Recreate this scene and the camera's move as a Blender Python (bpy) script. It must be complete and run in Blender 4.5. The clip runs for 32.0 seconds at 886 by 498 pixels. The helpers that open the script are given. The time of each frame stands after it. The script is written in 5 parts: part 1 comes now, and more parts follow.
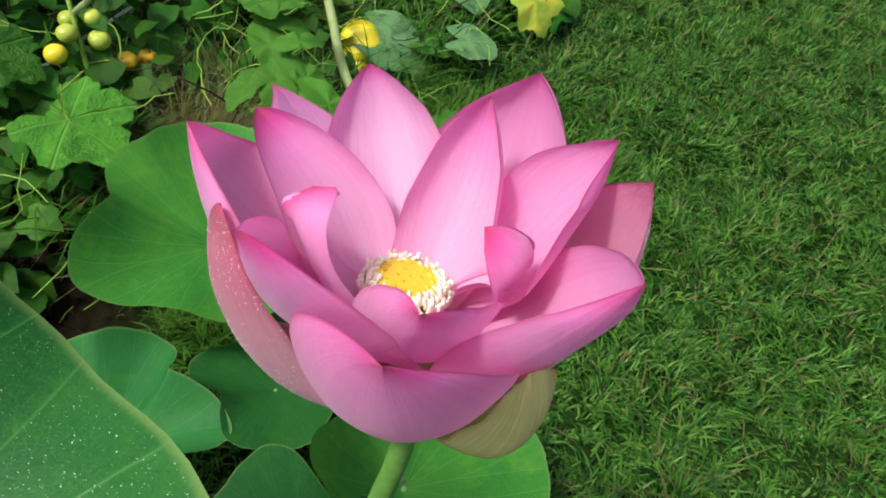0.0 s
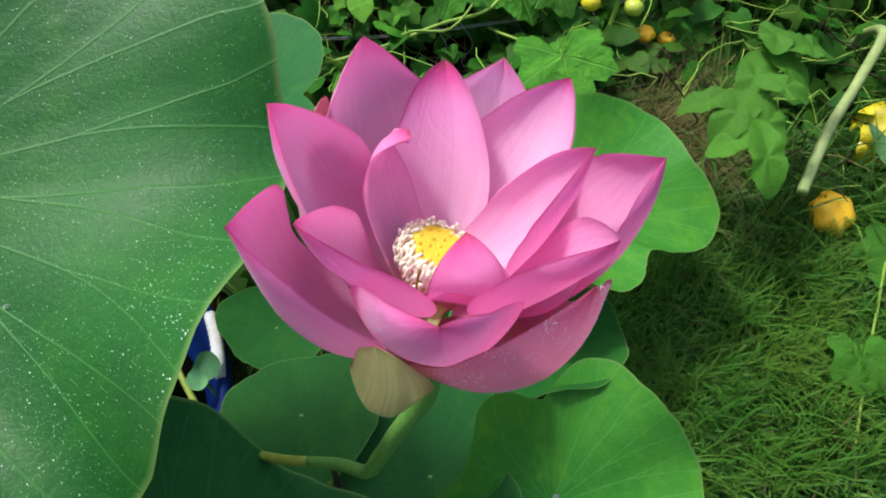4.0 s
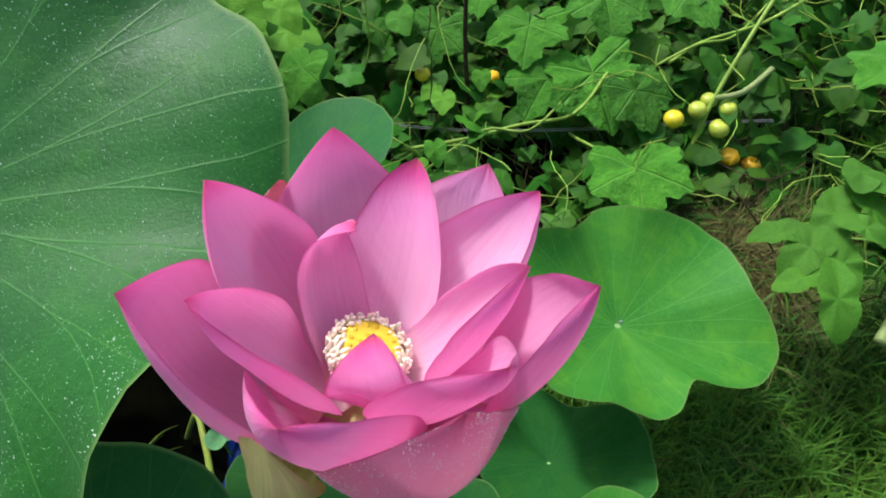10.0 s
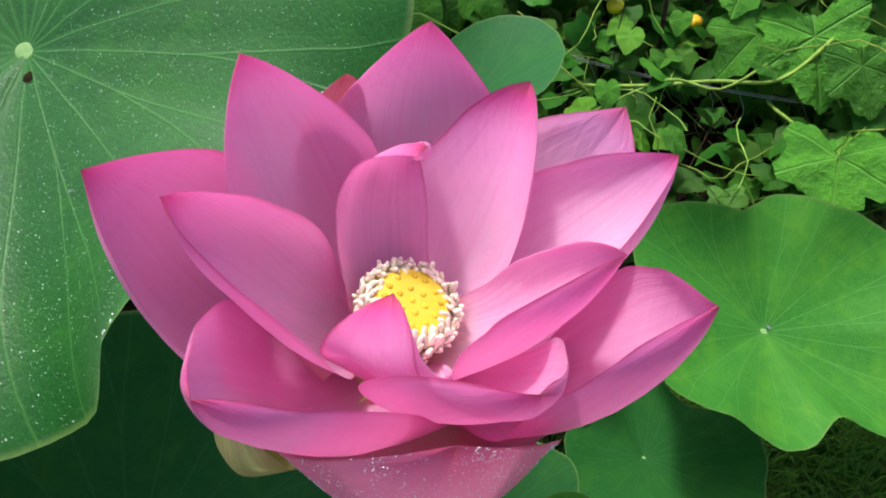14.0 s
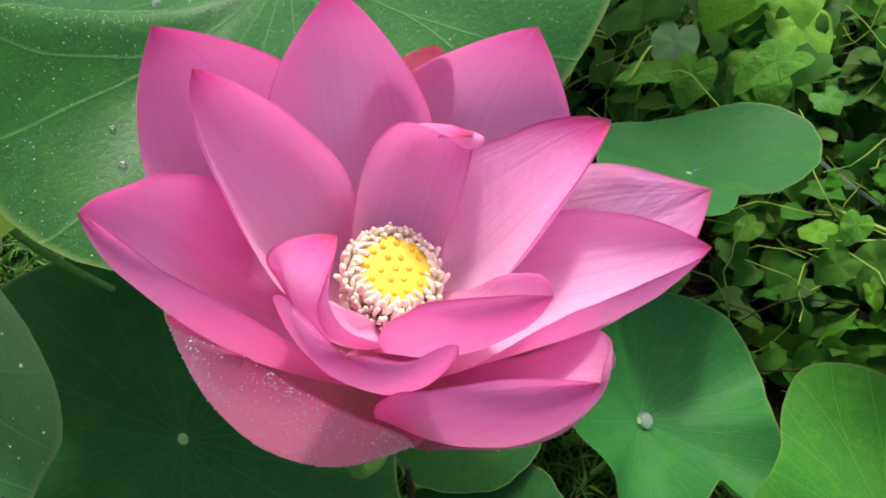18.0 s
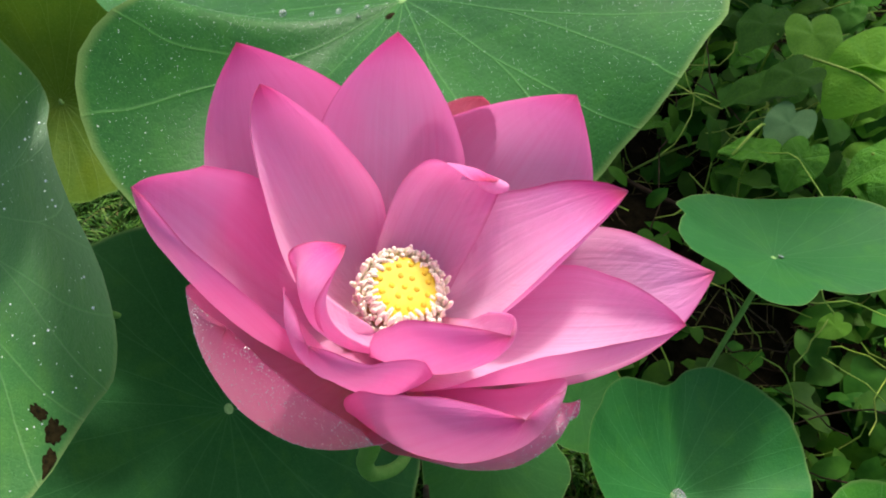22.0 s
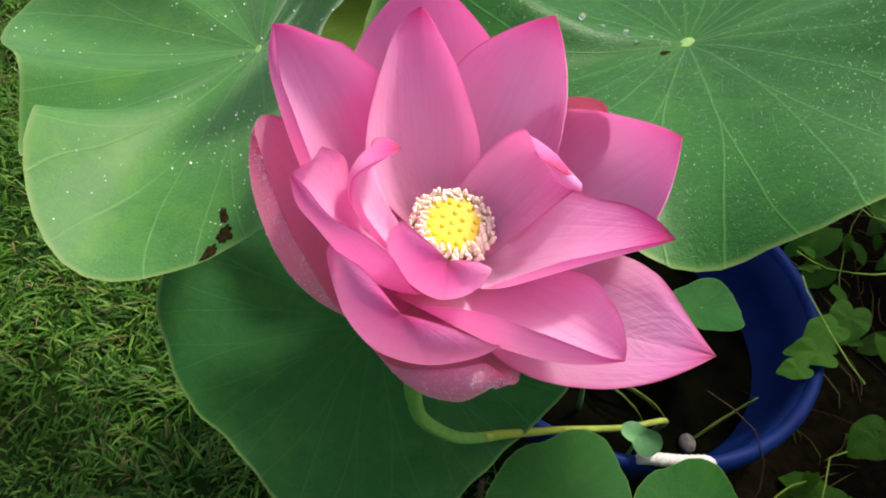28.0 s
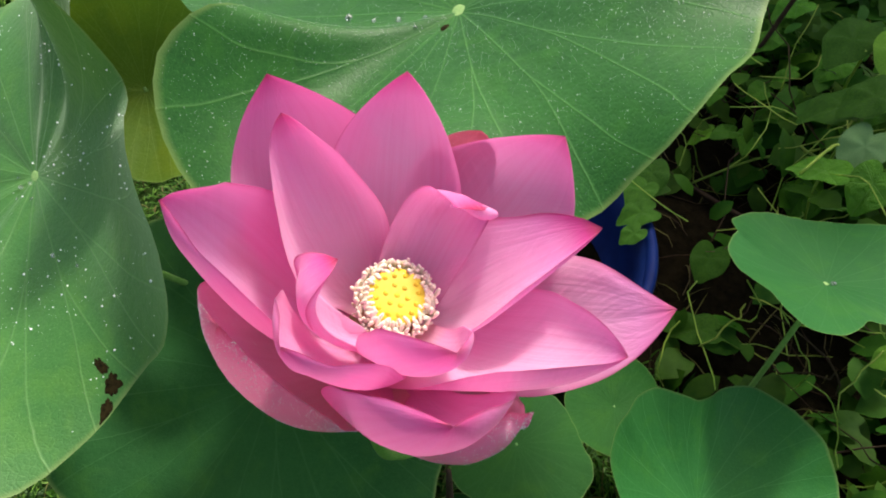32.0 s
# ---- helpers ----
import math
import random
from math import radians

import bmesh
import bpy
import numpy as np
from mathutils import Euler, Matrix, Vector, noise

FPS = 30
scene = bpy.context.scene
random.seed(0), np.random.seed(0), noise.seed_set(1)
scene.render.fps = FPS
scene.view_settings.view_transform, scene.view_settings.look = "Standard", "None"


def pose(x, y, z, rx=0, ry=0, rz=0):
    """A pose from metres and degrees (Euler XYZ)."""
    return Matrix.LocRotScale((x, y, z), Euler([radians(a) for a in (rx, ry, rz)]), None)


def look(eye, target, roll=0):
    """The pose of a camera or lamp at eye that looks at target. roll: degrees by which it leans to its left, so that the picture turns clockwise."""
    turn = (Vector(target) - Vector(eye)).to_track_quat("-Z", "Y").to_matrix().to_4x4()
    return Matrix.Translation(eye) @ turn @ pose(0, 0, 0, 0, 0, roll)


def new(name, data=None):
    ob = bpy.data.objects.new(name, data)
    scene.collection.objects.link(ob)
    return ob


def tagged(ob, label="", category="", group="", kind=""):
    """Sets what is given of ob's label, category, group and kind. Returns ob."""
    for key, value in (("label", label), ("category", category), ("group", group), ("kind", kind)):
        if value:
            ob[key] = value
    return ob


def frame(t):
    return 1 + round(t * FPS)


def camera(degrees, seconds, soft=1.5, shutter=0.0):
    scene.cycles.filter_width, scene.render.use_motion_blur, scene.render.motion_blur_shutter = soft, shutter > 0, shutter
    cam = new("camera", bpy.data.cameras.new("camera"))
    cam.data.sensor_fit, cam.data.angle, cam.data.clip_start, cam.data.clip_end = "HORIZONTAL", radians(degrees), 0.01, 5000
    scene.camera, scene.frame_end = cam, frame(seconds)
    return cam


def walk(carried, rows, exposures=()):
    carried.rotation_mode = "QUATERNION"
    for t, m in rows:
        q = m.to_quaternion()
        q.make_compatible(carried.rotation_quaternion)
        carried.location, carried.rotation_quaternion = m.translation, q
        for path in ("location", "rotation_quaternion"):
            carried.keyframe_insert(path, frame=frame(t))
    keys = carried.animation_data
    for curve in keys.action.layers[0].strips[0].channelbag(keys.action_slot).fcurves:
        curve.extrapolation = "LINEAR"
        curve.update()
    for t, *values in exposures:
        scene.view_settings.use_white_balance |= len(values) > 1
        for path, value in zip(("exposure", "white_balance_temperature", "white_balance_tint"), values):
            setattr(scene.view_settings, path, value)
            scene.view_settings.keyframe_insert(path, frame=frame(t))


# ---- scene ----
cam = camera(63.94, 32.0, soft=1.9)
PATH = [
    (0.0, -0.1834, -0.1087, 1.1580, 38.54, -7.53, -58.99),
    (0.5, -0.1753, -0.1238, 1.1640, 37.05, -6.76, -53.52),
    (1.0, -0.1624, -0.1460, 1.1707, 35.77, -5.52, -46.62),
    (1.5, -0.1266, -0.1774, 1.1800, 36.06, -4.14, -39.95),
    (2.0, -0.1008, -0.1986, 1.1863, 35.72, -3.49, -32.51),
    (2.5, -0.0756, -0.2039, 1.1960, 35.40, -2.35, -25.18),
    (3.0, -0.0588, -0.2073, 1.1949, 34.51, -1.73, -18.85),
    (3.5, -0.0507, -0.2202, 1.1930, 34.24, -0.89, -12.83),
    (5.5, 0.0199, -0.2399, 1.1993, 36.32, -0.26, 2.22),
    (6.0, 0.0262, -0.2411, 1.2002, 37.94, 0.19, 4.59),
    (6.5, 0.0343, -0.2366, 1.1951, 40.06, 0.13, 4.93),
    (7.0, 0.0414, -0.2251, 1.1875, 40.32, -0.04, 2.27),
    (7.5, 0.0410, -0.2185, 1.1814, 40.04, 0.73, -0.05),
    (8.0, 0.0397, -0.2110, 1.1795, 40.15, 1.16, -1.49),
    (8.5, 0.0403, -0.2114, 1.1794, 40.13, 0.52, -1.52),
    (9.0, 0.0425, -0.2131, 1.1804, 40.30, -0.12, 0.15),
    (9.5, 0.0400, -0.2185, 1.1851, 40.93, -0.22, 2.02),
    (10.0, 0.0413, -0.2232, 1.1899, 41.65, 0.34, 2.91),
    (10.5, 0.0370, -0.2197, 1.1882, 41.69, 0.94, 3.81),
    (11.0, 0.0345, -0.2230, 1.1889, 41.64, 1.43, 4.97),
    (11.5, 0.0314, -0.2296, 1.1970, 41.85, 1.81, 4.99),
    (12.0, 0.0279, -0.2326, 1.1961, 41.74, 1.44, 5.54),
    (12.5, 0.0339, -0.2232, 1.1829, 39.28, 1.28, 9.05),
    (13.0, 0.0473, -0.1938, 1.1681, 37.95, 0.23, 14.91),
    (13.5, 0.0589, -0.1811, 1.1510, 36.93, 0.52, 18.31),
    (14.0, 0.0667, -0.1600, 1.1324, 36.57, 1.87, 20.80),
    (14.5, 0.0795, -0.1492, 1.1169, 35.38, 2.20, 23.68),
    (15.0, 0.0734, -0.1489, 1.1117, 34.23, 3.17, 28.39),
    (15.5, 0.0902, -0.1505, 1.1242, 34.42, 1.72, 34.84),
    (17.5, 0.1258, -0.1291, 1.1219, 39.67, -0.26, 50.08),
    (18.0, 0.1462, -0.1186, 1.1213, 39.45, 0.34, 51.64),
    (18.5, 0.1512, -0.1126, 1.1214, 39.81, 0.92, 53.56),
    (19.0, 0.1519, -0.1106, 1.1270, 40.45, 0.80, 55.68),
    (19.5, 0.1557, -0.1071, 1.1319, 40.87, 0.47, 58.14),
    (20.0, 0.1645, -0.1012, 1.1368, 40.37, 1.14, 60.34),
    (20.5, 0.1737, -0.1019, 1.1398, 39.60, 1.00, 62.40),
    (21.0, 0.1835, -0.0977, 1.1404, 40.20, 0.25, 64.17),
    (21.5, 0.1846, -0.0956, 1.1403, 41.22, -0.20, 65.91),
    (22.0, 0.1809, -0.0973, 1.1439, 41.66, -1.10, 65.18),
    (22.5, 0.1853, -0.1069, 1.1540, 41.24, -0.87, 64.27),
    (23.0, 0.1942, -0.1110, 1.1640, 41.29, 0.90, 64.39),
    (23.5, 0.1949, -0.1278, 1.1761, 41.28, 0.13, 64.18),
    (24.0, 0.1974, -0.1287, 1.1822, 42.31, -0.28, 66.91),
    (24.5, 0.2289, -0.0942, 1.1798, 42.82, -1.58, 75.69),
    (25.0, 0.2541, -0.0503, 1.1626, 43.56, -1.89, 85.32),
    (25.5, 0.2628, -0.0249, 1.1517, 44.64, -2.31, 91.63),
    (26.0, 0.2635, -0.0166, 1.1508, 45.62, -2.88, 95.74),
    (26.5, 0.2616, -0.0148, 1.1436, 45.79, -3.46, 99.12),
    (28.5, 0.2427, 0.0048, 1.1531, 41.82, -4.95, 102.04),
    (29.0, 0.2463, -0.0084, 1.1615, 42.32, -4.45, 99.81),
    (29.5, 0.2449, -0.0198, 1.1647, 43.57, -3.04, 94.66),
    (30.0, 0.2373, -0.0408, 1.1712, 43.59, -2.94, 92.40),
    (30.5, 0.2351, -0.0514, 1.1720, 42.94, -1.92, 89.74),
    (31.0, 0.2314, -0.0537, 1.1780, 42.17, -0.69, 84.92),
    (31.5, 0.2207, -0.0580, 1.1819, 41.50, -0.37, 79.21),
    (32.0, 0.2092, -0.0629, 1.1855, 40.29, 0.49, 73.04),
]
EXPOSURES = [(0.0, 0.60, 6150, 9), (6.0, 0.80, 6050, 6), (13.0, 0.78, 6100, 8), (19.0, 0.95, 6600, 12), (23.5, 0.95, 6600, 9), (26.0, 0.95, 6850, 13), (32.0, 0.95, 6850, 13)]
walk(cam, [(t, pose(*p)) for t, *p in PATH], EXPOSURES)
# ---- path end ----
# ---- world, sun ----
world = bpy.data.worlds.new("world")
scene.world = world
world.use_nodes = True
wn = world.node_tree.nodes
sky = wn.new("ShaderNodeTexSky")
sky.sky_type = "NISHITA"
sky.sun_disc = False
SUN_TO = Vector((-0.372, 0.335, 0.866)).normalized()
sky.sun_elevation = math.asin(SUN_TO.z)
sky.sun_rotation = math.atan2(SUN_TO.x, SUN_TO.y)
sky.air_density, sky.dust_density = 1.0, 6.0
world.node_tree.links.new(sky.outputs[0], wn["Background"].inputs[0])
wn["Background"].inputs[1].default_value = 0.114
sun = new("sun", bpy.data.lights.new("sun", "SUN"))
sun.data.energy, sun.data.angle, sun.data.color = 1.75, radians(7), (1.0, 0.97, 0.91)
sun.matrix_world = look(tuple(SUN_TO * 20), (0, 0, 0))


# ---- materials ----
class Mat:
    """A node material with short helpers."""

    def __init__(self, name):
        self.m = bpy.data.materials.new(name)
        self.m.use_nodes = True
        self.t = self.m.node_tree
        self.b = self.t.nodes["Principled BSDF"]
        self.out = self.t.nodes["Material Output"]

    def n(self, kind, **kw):
        node = self.t.nodes.new("ShaderNode" + kind)
        for k, v in kw.items():
            if k in node.inputs:
                node.inputs[k].default_value = v
        return node

    def l(self, a, b):
        self.t.links.new(a, b)

    def noise(self, scale, detail=4.0, rough=0.55, coord=None, dist=0.0):
        node = self.n("TexNoise")
        node.inputs["Scale"].default_value = scale
        node.inputs["Detail"].default_value = detail
        node.inputs["Roughness"].default_value = rough
        node.inputs["Distortion"].default_value = dist
        if coord:
            self.l(coord, node.inputs["Vector"])
        return node.outputs[0]

    def obj(self):
        return self.n("TexCoord").outputs["Object"]

    def uv(self):
        return self.n("UVMap").outputs[0]

    def ramp(self, src, stops, smooth=False):
        node = self.n("ValToRGB")
        r = node.color_ramp
        if smooth:
            r.interpolation = "EASE"
        while len(r.elements) < len(stops):
            r.elements.new(0.5)
        for e, (p, c) in zip(r.elements, stops):
            e.position = p
            e.color = (*c, 1) if len(c) == 3 else c
        self.l(src, node.inputs[0])
        return node.outputs[0]

    def mix(self, f, a, b, kind="MIX"):
        node = self.n("MixRGB")
        node.blend_type = kind
        for s, v in zip(node.inputs, (f, a, b)):
            if hasattr(v, "links"):
                self.l(v, s)
            elif isinstance(v, tuple):
                s.default_value = (*v, 1)
            else:
                s.default_value = v
        return node.outputs[0]

    def math(self, op, a, b=0.0, c=0.0):
        node = self.n("Math")
        node.operation = op
        for s, v in zip(node.inputs, (a, b, c)):
            if hasattr(v, "links"):
                self.l(v, s)
            else:
                s.default_value = v
        return node.outputs[0]

    def sep(self, v):
        node = self.n("SeparateXYZ")
        self.l(v, node.inputs[0])
        return node.outputs

    def comb(self, x, y, z=0.0):
        node = self.n("CombineXYZ")
        for s, v in zip(node.inputs, (x, y, z)):
            if hasattr(v, "links"):
                self.l(v, s)
            else:
                s.default_value = v
        return node.outputs[0]

    def bump(self, h, strength=0.3, dist=0.001):
        node = self.n("Bump")
        node.inputs["Strength"].default_value = strength
        node.inputs["Distance"].default_value = dist
        self.l(h, node.inputs["Height"])
        self.l(node.outputs[0], self.b.inputs["Normal"])
        return node.outputs[0]

    def set(self, col=None, rough=0.5, spec=0.5, metal=0.0):
        if col is not None:
            if hasattr(col, "links"):
                self.l(col, self.b.inputs["Base Color"])
            else:
                self.b.inputs["Base Color"].default_value = (*col, 1)
        if hasattr(rough, "links"):
            self.l(rough, self.b.inputs["Roughness"])
        else:
            self.b.inputs["Roughness"].default_value = rough
        self.b.inputs["Specular IOR Level"].default_value = spec
        self.b.inputs["Metallic"].default_value = metal
        return self

    def thin(self, col, share):
        """Lets a share of the light through, as thin leaves and petals do."""
        tr = self.n("BsdfTranslucent")
        mx = self.n("MixShader")
        if hasattr(col, "links"):
            self.l(col, tr.inputs["Color"])
        else:
            tr.inputs["Color"].default_value = (*col, 1)
        mx.inputs[0].default_value = share
        self.l(self.b.outputs[0], mx.inputs[1])
        self.l(tr.outputs[0], mx.inputs[2])
        self.l(mx.outputs[0], self.out.inputs[0])
        return self


def petal_material(name, pale, mid, deep, base, dewy=False):
    M = Mat(name)
    uv = M.sep(M.uv())
    u, v = uv[0], uv[1]
    rnd = M.n("ObjectInfo").outputs["Random"]
    a = M.math("ABSOLUTE", M.math("MULTIPLY_ADD", u, 2.0, -1.0))
    # long fine veins that run from base to tip, in two widths
    shift = M.math("MULTIPLY", rnd, 40.0)
    veins = M.noise(1.0, 2.0, 0.5, M.comb(M.math("MULTIPLY_ADD", u, 30.0, shift), M.math("MULTIPLY", v, 1.1)))
    fine = M.noise(1.0, 3.0, 0.6, M.comb(M.math("MULTIPLY_ADD", u, 150.0, shift), M.math("MULTIPLY", v, 3.0)))
    blotch = M.noise(30.0, 3.0, 0.5, M.obj())
    half = tuple((p + q) / 2 for p, q in zip(pale, mid))
    along = M.ramp(v, [(0.0, base), (0.16, pale), (0.54, pale), (0.72, half), (0.86, mid), (0.955, deep), (0.985, (0.62, 0.03, 0.12)), (1.0, (0.36, 0.02, 0.06))])
    edge = M.ramp(a, [(0.0, (0, 0, 0)), (0.45, (0.06, 0.06, 0.06)), (0.8, (0.16, 0.16, 0.16)), (0.965, (0.24, 0.24, 0.24)), (1.0, (0.45, 0.45, 0.45))])
    col = M.mix(edge, along, deep)
    col = M.mix(M.ramp(veins, [(0.34, (0.11, 0.11, 0.11)), (0.55, (0, 0, 0))]), col, deep)
    col = M.mix(M.ramp(fine, [(0.36, (0.10, 0.10, 0.10)), (0.58, (0, 0, 0))]), col, deep)
    col = M.mix(M.ramp(blotch, [(0.35, (0.0, 0.0, 0.0)), (0.75, (0.30, 0.30, 0.30))]), col, pale)
    rim = M.ramp(a, [(0.0, (0, 0, 0)), (0.925, (0, 0, 0)), (0.985, (0.8, 0.8, 0.8)), (1.0, (1, 1, 1))])
    col = M.mix(M.math("MULTIPLY", rim, M.ramp(v, [(0.55, (0.15, 0.15, 0.15)), (0.93, (1, 1, 1))])), col, (0.42, 0.02, 0.09))
    if dewy:
        speck = M.noise(420.0, 2.0, 0.5, M.obj())
        col = M.mix(M.ramp(speck, [(0.52, (0, 0, 0)), (0.66, (0.55, 0.55, 0.55))]), col, (0.80, 0.60, 0.56))
    M.set(col, 0.46, 0.28)
    M.b.inputs["Sheen Weight"].default_value = 0.2
    M.b.inputs["Sheen Roughness"].default_value = 0.4
    # soft creases that slant from the midrib up to the rim
    crease = M.noise(1.0, 2.0, 0.5, M.comb(M.math("ADD", M.math("MULTIPLY_ADD", v, 22.0, shift), M.math("MULTIPLY", a, -8.0)), M.math("MULTIPLY", u, 4.0)))
    relief = M.math("ADD", M.math("MULTIPLY", veins, 0.8), M.math("ADD", M.math("MULTIPLY", fine, 0.32), M.math("MULTIPLY", crease, 0.9)))
    M.bump(relief, 0.46, 0.0012)
    M.thin(M.mix(0.62, col, deep), 0.36)
    return M.m


PETAL = petal_material("petal_pink", (0.92, 0.565, 0.80), (0.89, 0.31, 0.66), (0.77, 0.08, 0.36), (0.88, 0.76, 0.62))
# Outer petals' deeper pink, with some of the flower's inner shade in the colour.
PETAL_OUTER = petal_material("petal_outer_pink", (0.90, 0.45, 0.74), (0.87, 0.27, 0.60), (0.74, 0.07, 0.33), (0.72, 0.24, 0.40))
PETAL_DEEP = petal_material("petal_rose", (0.82, 0.44, 0.52), (0.68, 0.20, 0.30), (0.34, 0.03, 0.07), (0.82, 0.62, 0.52))
PETAL_DEWY = petal_material("petal_dewy", (0.84, 0.44, 0.60), (0.80, 0.31, 0.48), (0.70, 0.12, 0.28), (0.80, 0.66, 0.50))

M = Mat("sepal_green")
uvs = M.sep(M.uv())
veins = M.noise(1.0, 3.0, 0.6, M.comb(M.math("MULTIPLY", uvs[0], 30.0), uvs[1]))
edge = M.math("ABSOLUTE", M.math("MULTIPLY_ADD", uvs[0], 2.0, -1.0))
col = M.mix(M.ramp(M.noise(45.0, 3.0, 0.6, M.obj()), [(0.35, (0, 0, 0)), (0.7, (1, 1, 1))]), (0.72, 0.74, 0.31), (0.58, 0.67, 0.23))
col = M.mix(M.ramp(edge, [(0.88, (0, 0, 0)), (1.0, (0.6, 0.6, 0.6))]), col, (0.55, 0.25, 0.16))
col = M.mix(M.ramp(veins, [(0.35, (0.4, 0.4, 0.4)), (0.6, (0, 0, 0))]), col, (0.42, 0.40, 0.14))
M.set(col, 0.5, 0.3)
M.bump(veins, 0.5, 0.001)
M.thin(col, 0.35)
SEPAL = M.m


def lotus_leaf_material(name, dark, light, vein, gloss, share, holes=0.0, spec=0.22, bloom=0.0):
    M = Mat(name)
    uv = M.sep(M.uv())
    th, r = uv[0], uv[1]
    # radial main veins, as thin raised lines of even width
    k = M.math("MULTIPLY", th, 21.0)
    wob = M.noise(6.0, 2.0, 0.5, M.obj())
    k = M.math("ADD", k, M.math("MULTIPLY", M.math("MULTIPLY_ADD", wob, 1.0, -0.5), M.math("MULTIPLY", r, 0.4)))
    d = M.math("ABSOLUTE", M.math("SUBTRACT", M.math("FRACT", k), 0.5))
    # each main vein forks once on its way to the edge
    fork = M.n("TexWhiteNoise")
    fork.noise_dimensions = "1D"
    M.l(M.math("FLOOR", k), fork.inputs["W"])
    past = M.math("MAXIMUM", M.math("SUBTRACT", r, M.math("MULTIPLY_ADD", fork.outputs["Value"], 0.30, 0.34)), 0.0)
    d = M.math("ABSOLUTE", M.math("SUBTRACT", d, M.math("MULTIPLY", past, 0.55)))
    d = M.math("MULTIPLY", d, r)
    line = M.ramp(d, [(0.0, (1, 1, 1)), (0.006, (0.5, 0.5, 0.5)), (0.016, (0, 0, 0))])
    cells = M.n("TexVoronoi")
    cells.feature = "DISTANCE_TO_EDGE"
    cells.inputs["Scale"].default_value = 190.0
    M.l(M.obj(), cells.inputs["Vector"])
    net = M.ramp(cells.outputs["Distance"], [(0.0, (1, 1, 1)), (0.16, (0, 0, 0))])
    big = M.noise(9.0, 4.0, 0.6, M.obj(), 0.4)
    fine = M.noise(160.0, 5.0, 0.65, M.obj())
    rays = M.noise(1.0, 3.0, 0.6, M.comb(M.math("MULTIPLY", th, 160.0), M.math("MULTIPLY", r, 3.0)))
    col = M.mix(M.ramp(big, [(0.3, (0, 0, 0)), (0.72, (1, 1, 1))]), dark, light)
    col = M.mix(M.ramp(rays, [(0.35, (0.32, 0.32, 0.32)), (0.65, (0, 0, 0))]), col, dark)
    col = M.mix(M.ramp(fine, [(0.4, (0, 0, 0)), (0.75, (0.45, 0.45, 0.45))]), col, light)
    tint = M.noise(24.0, 3.0, 0.6, M.obj(), 0.5)
    col = M.mix(M.ramp(tint, [(0.50, (0, 0, 0)), (0.72, (0.38, 0.38, 0.38))]), col, tuple(c * q for c, q in zip(light, (1.9, 1.35, 0.7))))
    grit = M.noise(560.0, 3.0, 0.65, M.obj())
    col = M.mix(M.ramp(grit, [(0.54, (0, 0, 0)), (0.72, (0.5, 0.5, 0.5))]), col, vein)
    col = M.mix(M.ramp(grit, [(0.28, (0.4, 0.4, 0.4)), (0.44, (0, 0, 0))]), col, dark)
    col = M.mix(M.math("MAXIMUM", M.math("MULTIPLY", line, 0.62), M.math("MULTIPLY", net, 0.07)), col, vein)
    rim = M.ramp(r, [(0.0, (0, 0, 0)), (0.982, (0, 0, 0)), (1.0, (0.8, 0.8, 0.8))])
    col = M.mix(rim, col, (0.16, 0.26, 0.07))
    spots = M.ramp(M.noise(24.0, 2.0, 0.5, M.obj()), [(0.76, (0, 0, 0)), (0.8, (0.8, 0.8, 0.8))])
    col = M.mix(M.math("MULTIPLY", spots, holes), col, (0.10, 0.06, 0.02))
    rough = M.ramp(big, [(0.3, (gloss, gloss, gloss)), (0.8, (gloss + 0.16, gloss + 0.16, gloss + 0.16))])
    M.set(col, rough, spec)
    # waxy bloom
    M.b.inputs["Sheen Weight"].default_value = bloom
    M.b.inputs["Sheen Roughness"].default_value = 0.45
    M.b.inputs["Sheen Tint"].default_value = (0.78, 0.97, 0.76, 1)
    quilt = M.noise(70.0, 3.0, 0.6, M.obj(), 0.6)
    ribs = M.noise(1.0, 2.0, 0.5, M.comb(M.math("MULTIPLY", th, 63.0), M.math("MULTIPLY", r, 26.0)))
    hgt = M.math("ADD", M.math("ADD", M.math("MULTIPLY", quilt, 0.9), M.math("MULTIPLY", ribs, 0.7)), M.math("MULTIPLY", line, 0.55))
    hgt = M.math("ADD", hgt, M.math("ADD", M.math("MULTIPLY", rays, 0.15), M.math("ADD", M.math("MULTIPLY_ADD", grit, 0.22, M.math("MULTIPLY", fine, 0.4)), M.math("MULTIPLY", net, -0.16))))
    M.bump(hgt, 0.42, 0.0014)
    M.thin(M.mix(0.5, col, (0.22, 0.42, 0.03)), share)
    return M.m


LEAF_BIG = lotus_leaf_material("lotus_leaf_dewy", (0.008, 0.074, 0.011), (0.020, 0.130, 0.018), (0.07, 0.23, 0.045), 0.40, 0.06, 0.0, 0.24, 0.05)
LEAF_PALE = lotus_leaf_material("lotus_leaf_grey_green", (0.026, 0.134, 0.024), (0.054, 0.203, 0.038), (0.12, 0.29, 0.08), 0.42, 0.12, 0.3, 0.28, 0.32)
LEAF_BRIGHT = lotus_leaf_material("lotus_leaf_bright", (0.022, 0.165, 0.018), (0.078, 0.280, 0.026), (0.13, 0.35, 0.08), 0.48, 0.18, 0.0, 0.15)
# Lotus green darkened: the shade under flower and big leaf is in it.
LEAF_SHADED = lotus_leaf_material("lotus_leaf_shaded", (0.010, 0.075, 0.015), (0.021, 0.112, 0.024), (0.042, 0.15, 0.042), 0.55, 0.10, 0.0, 0.1)


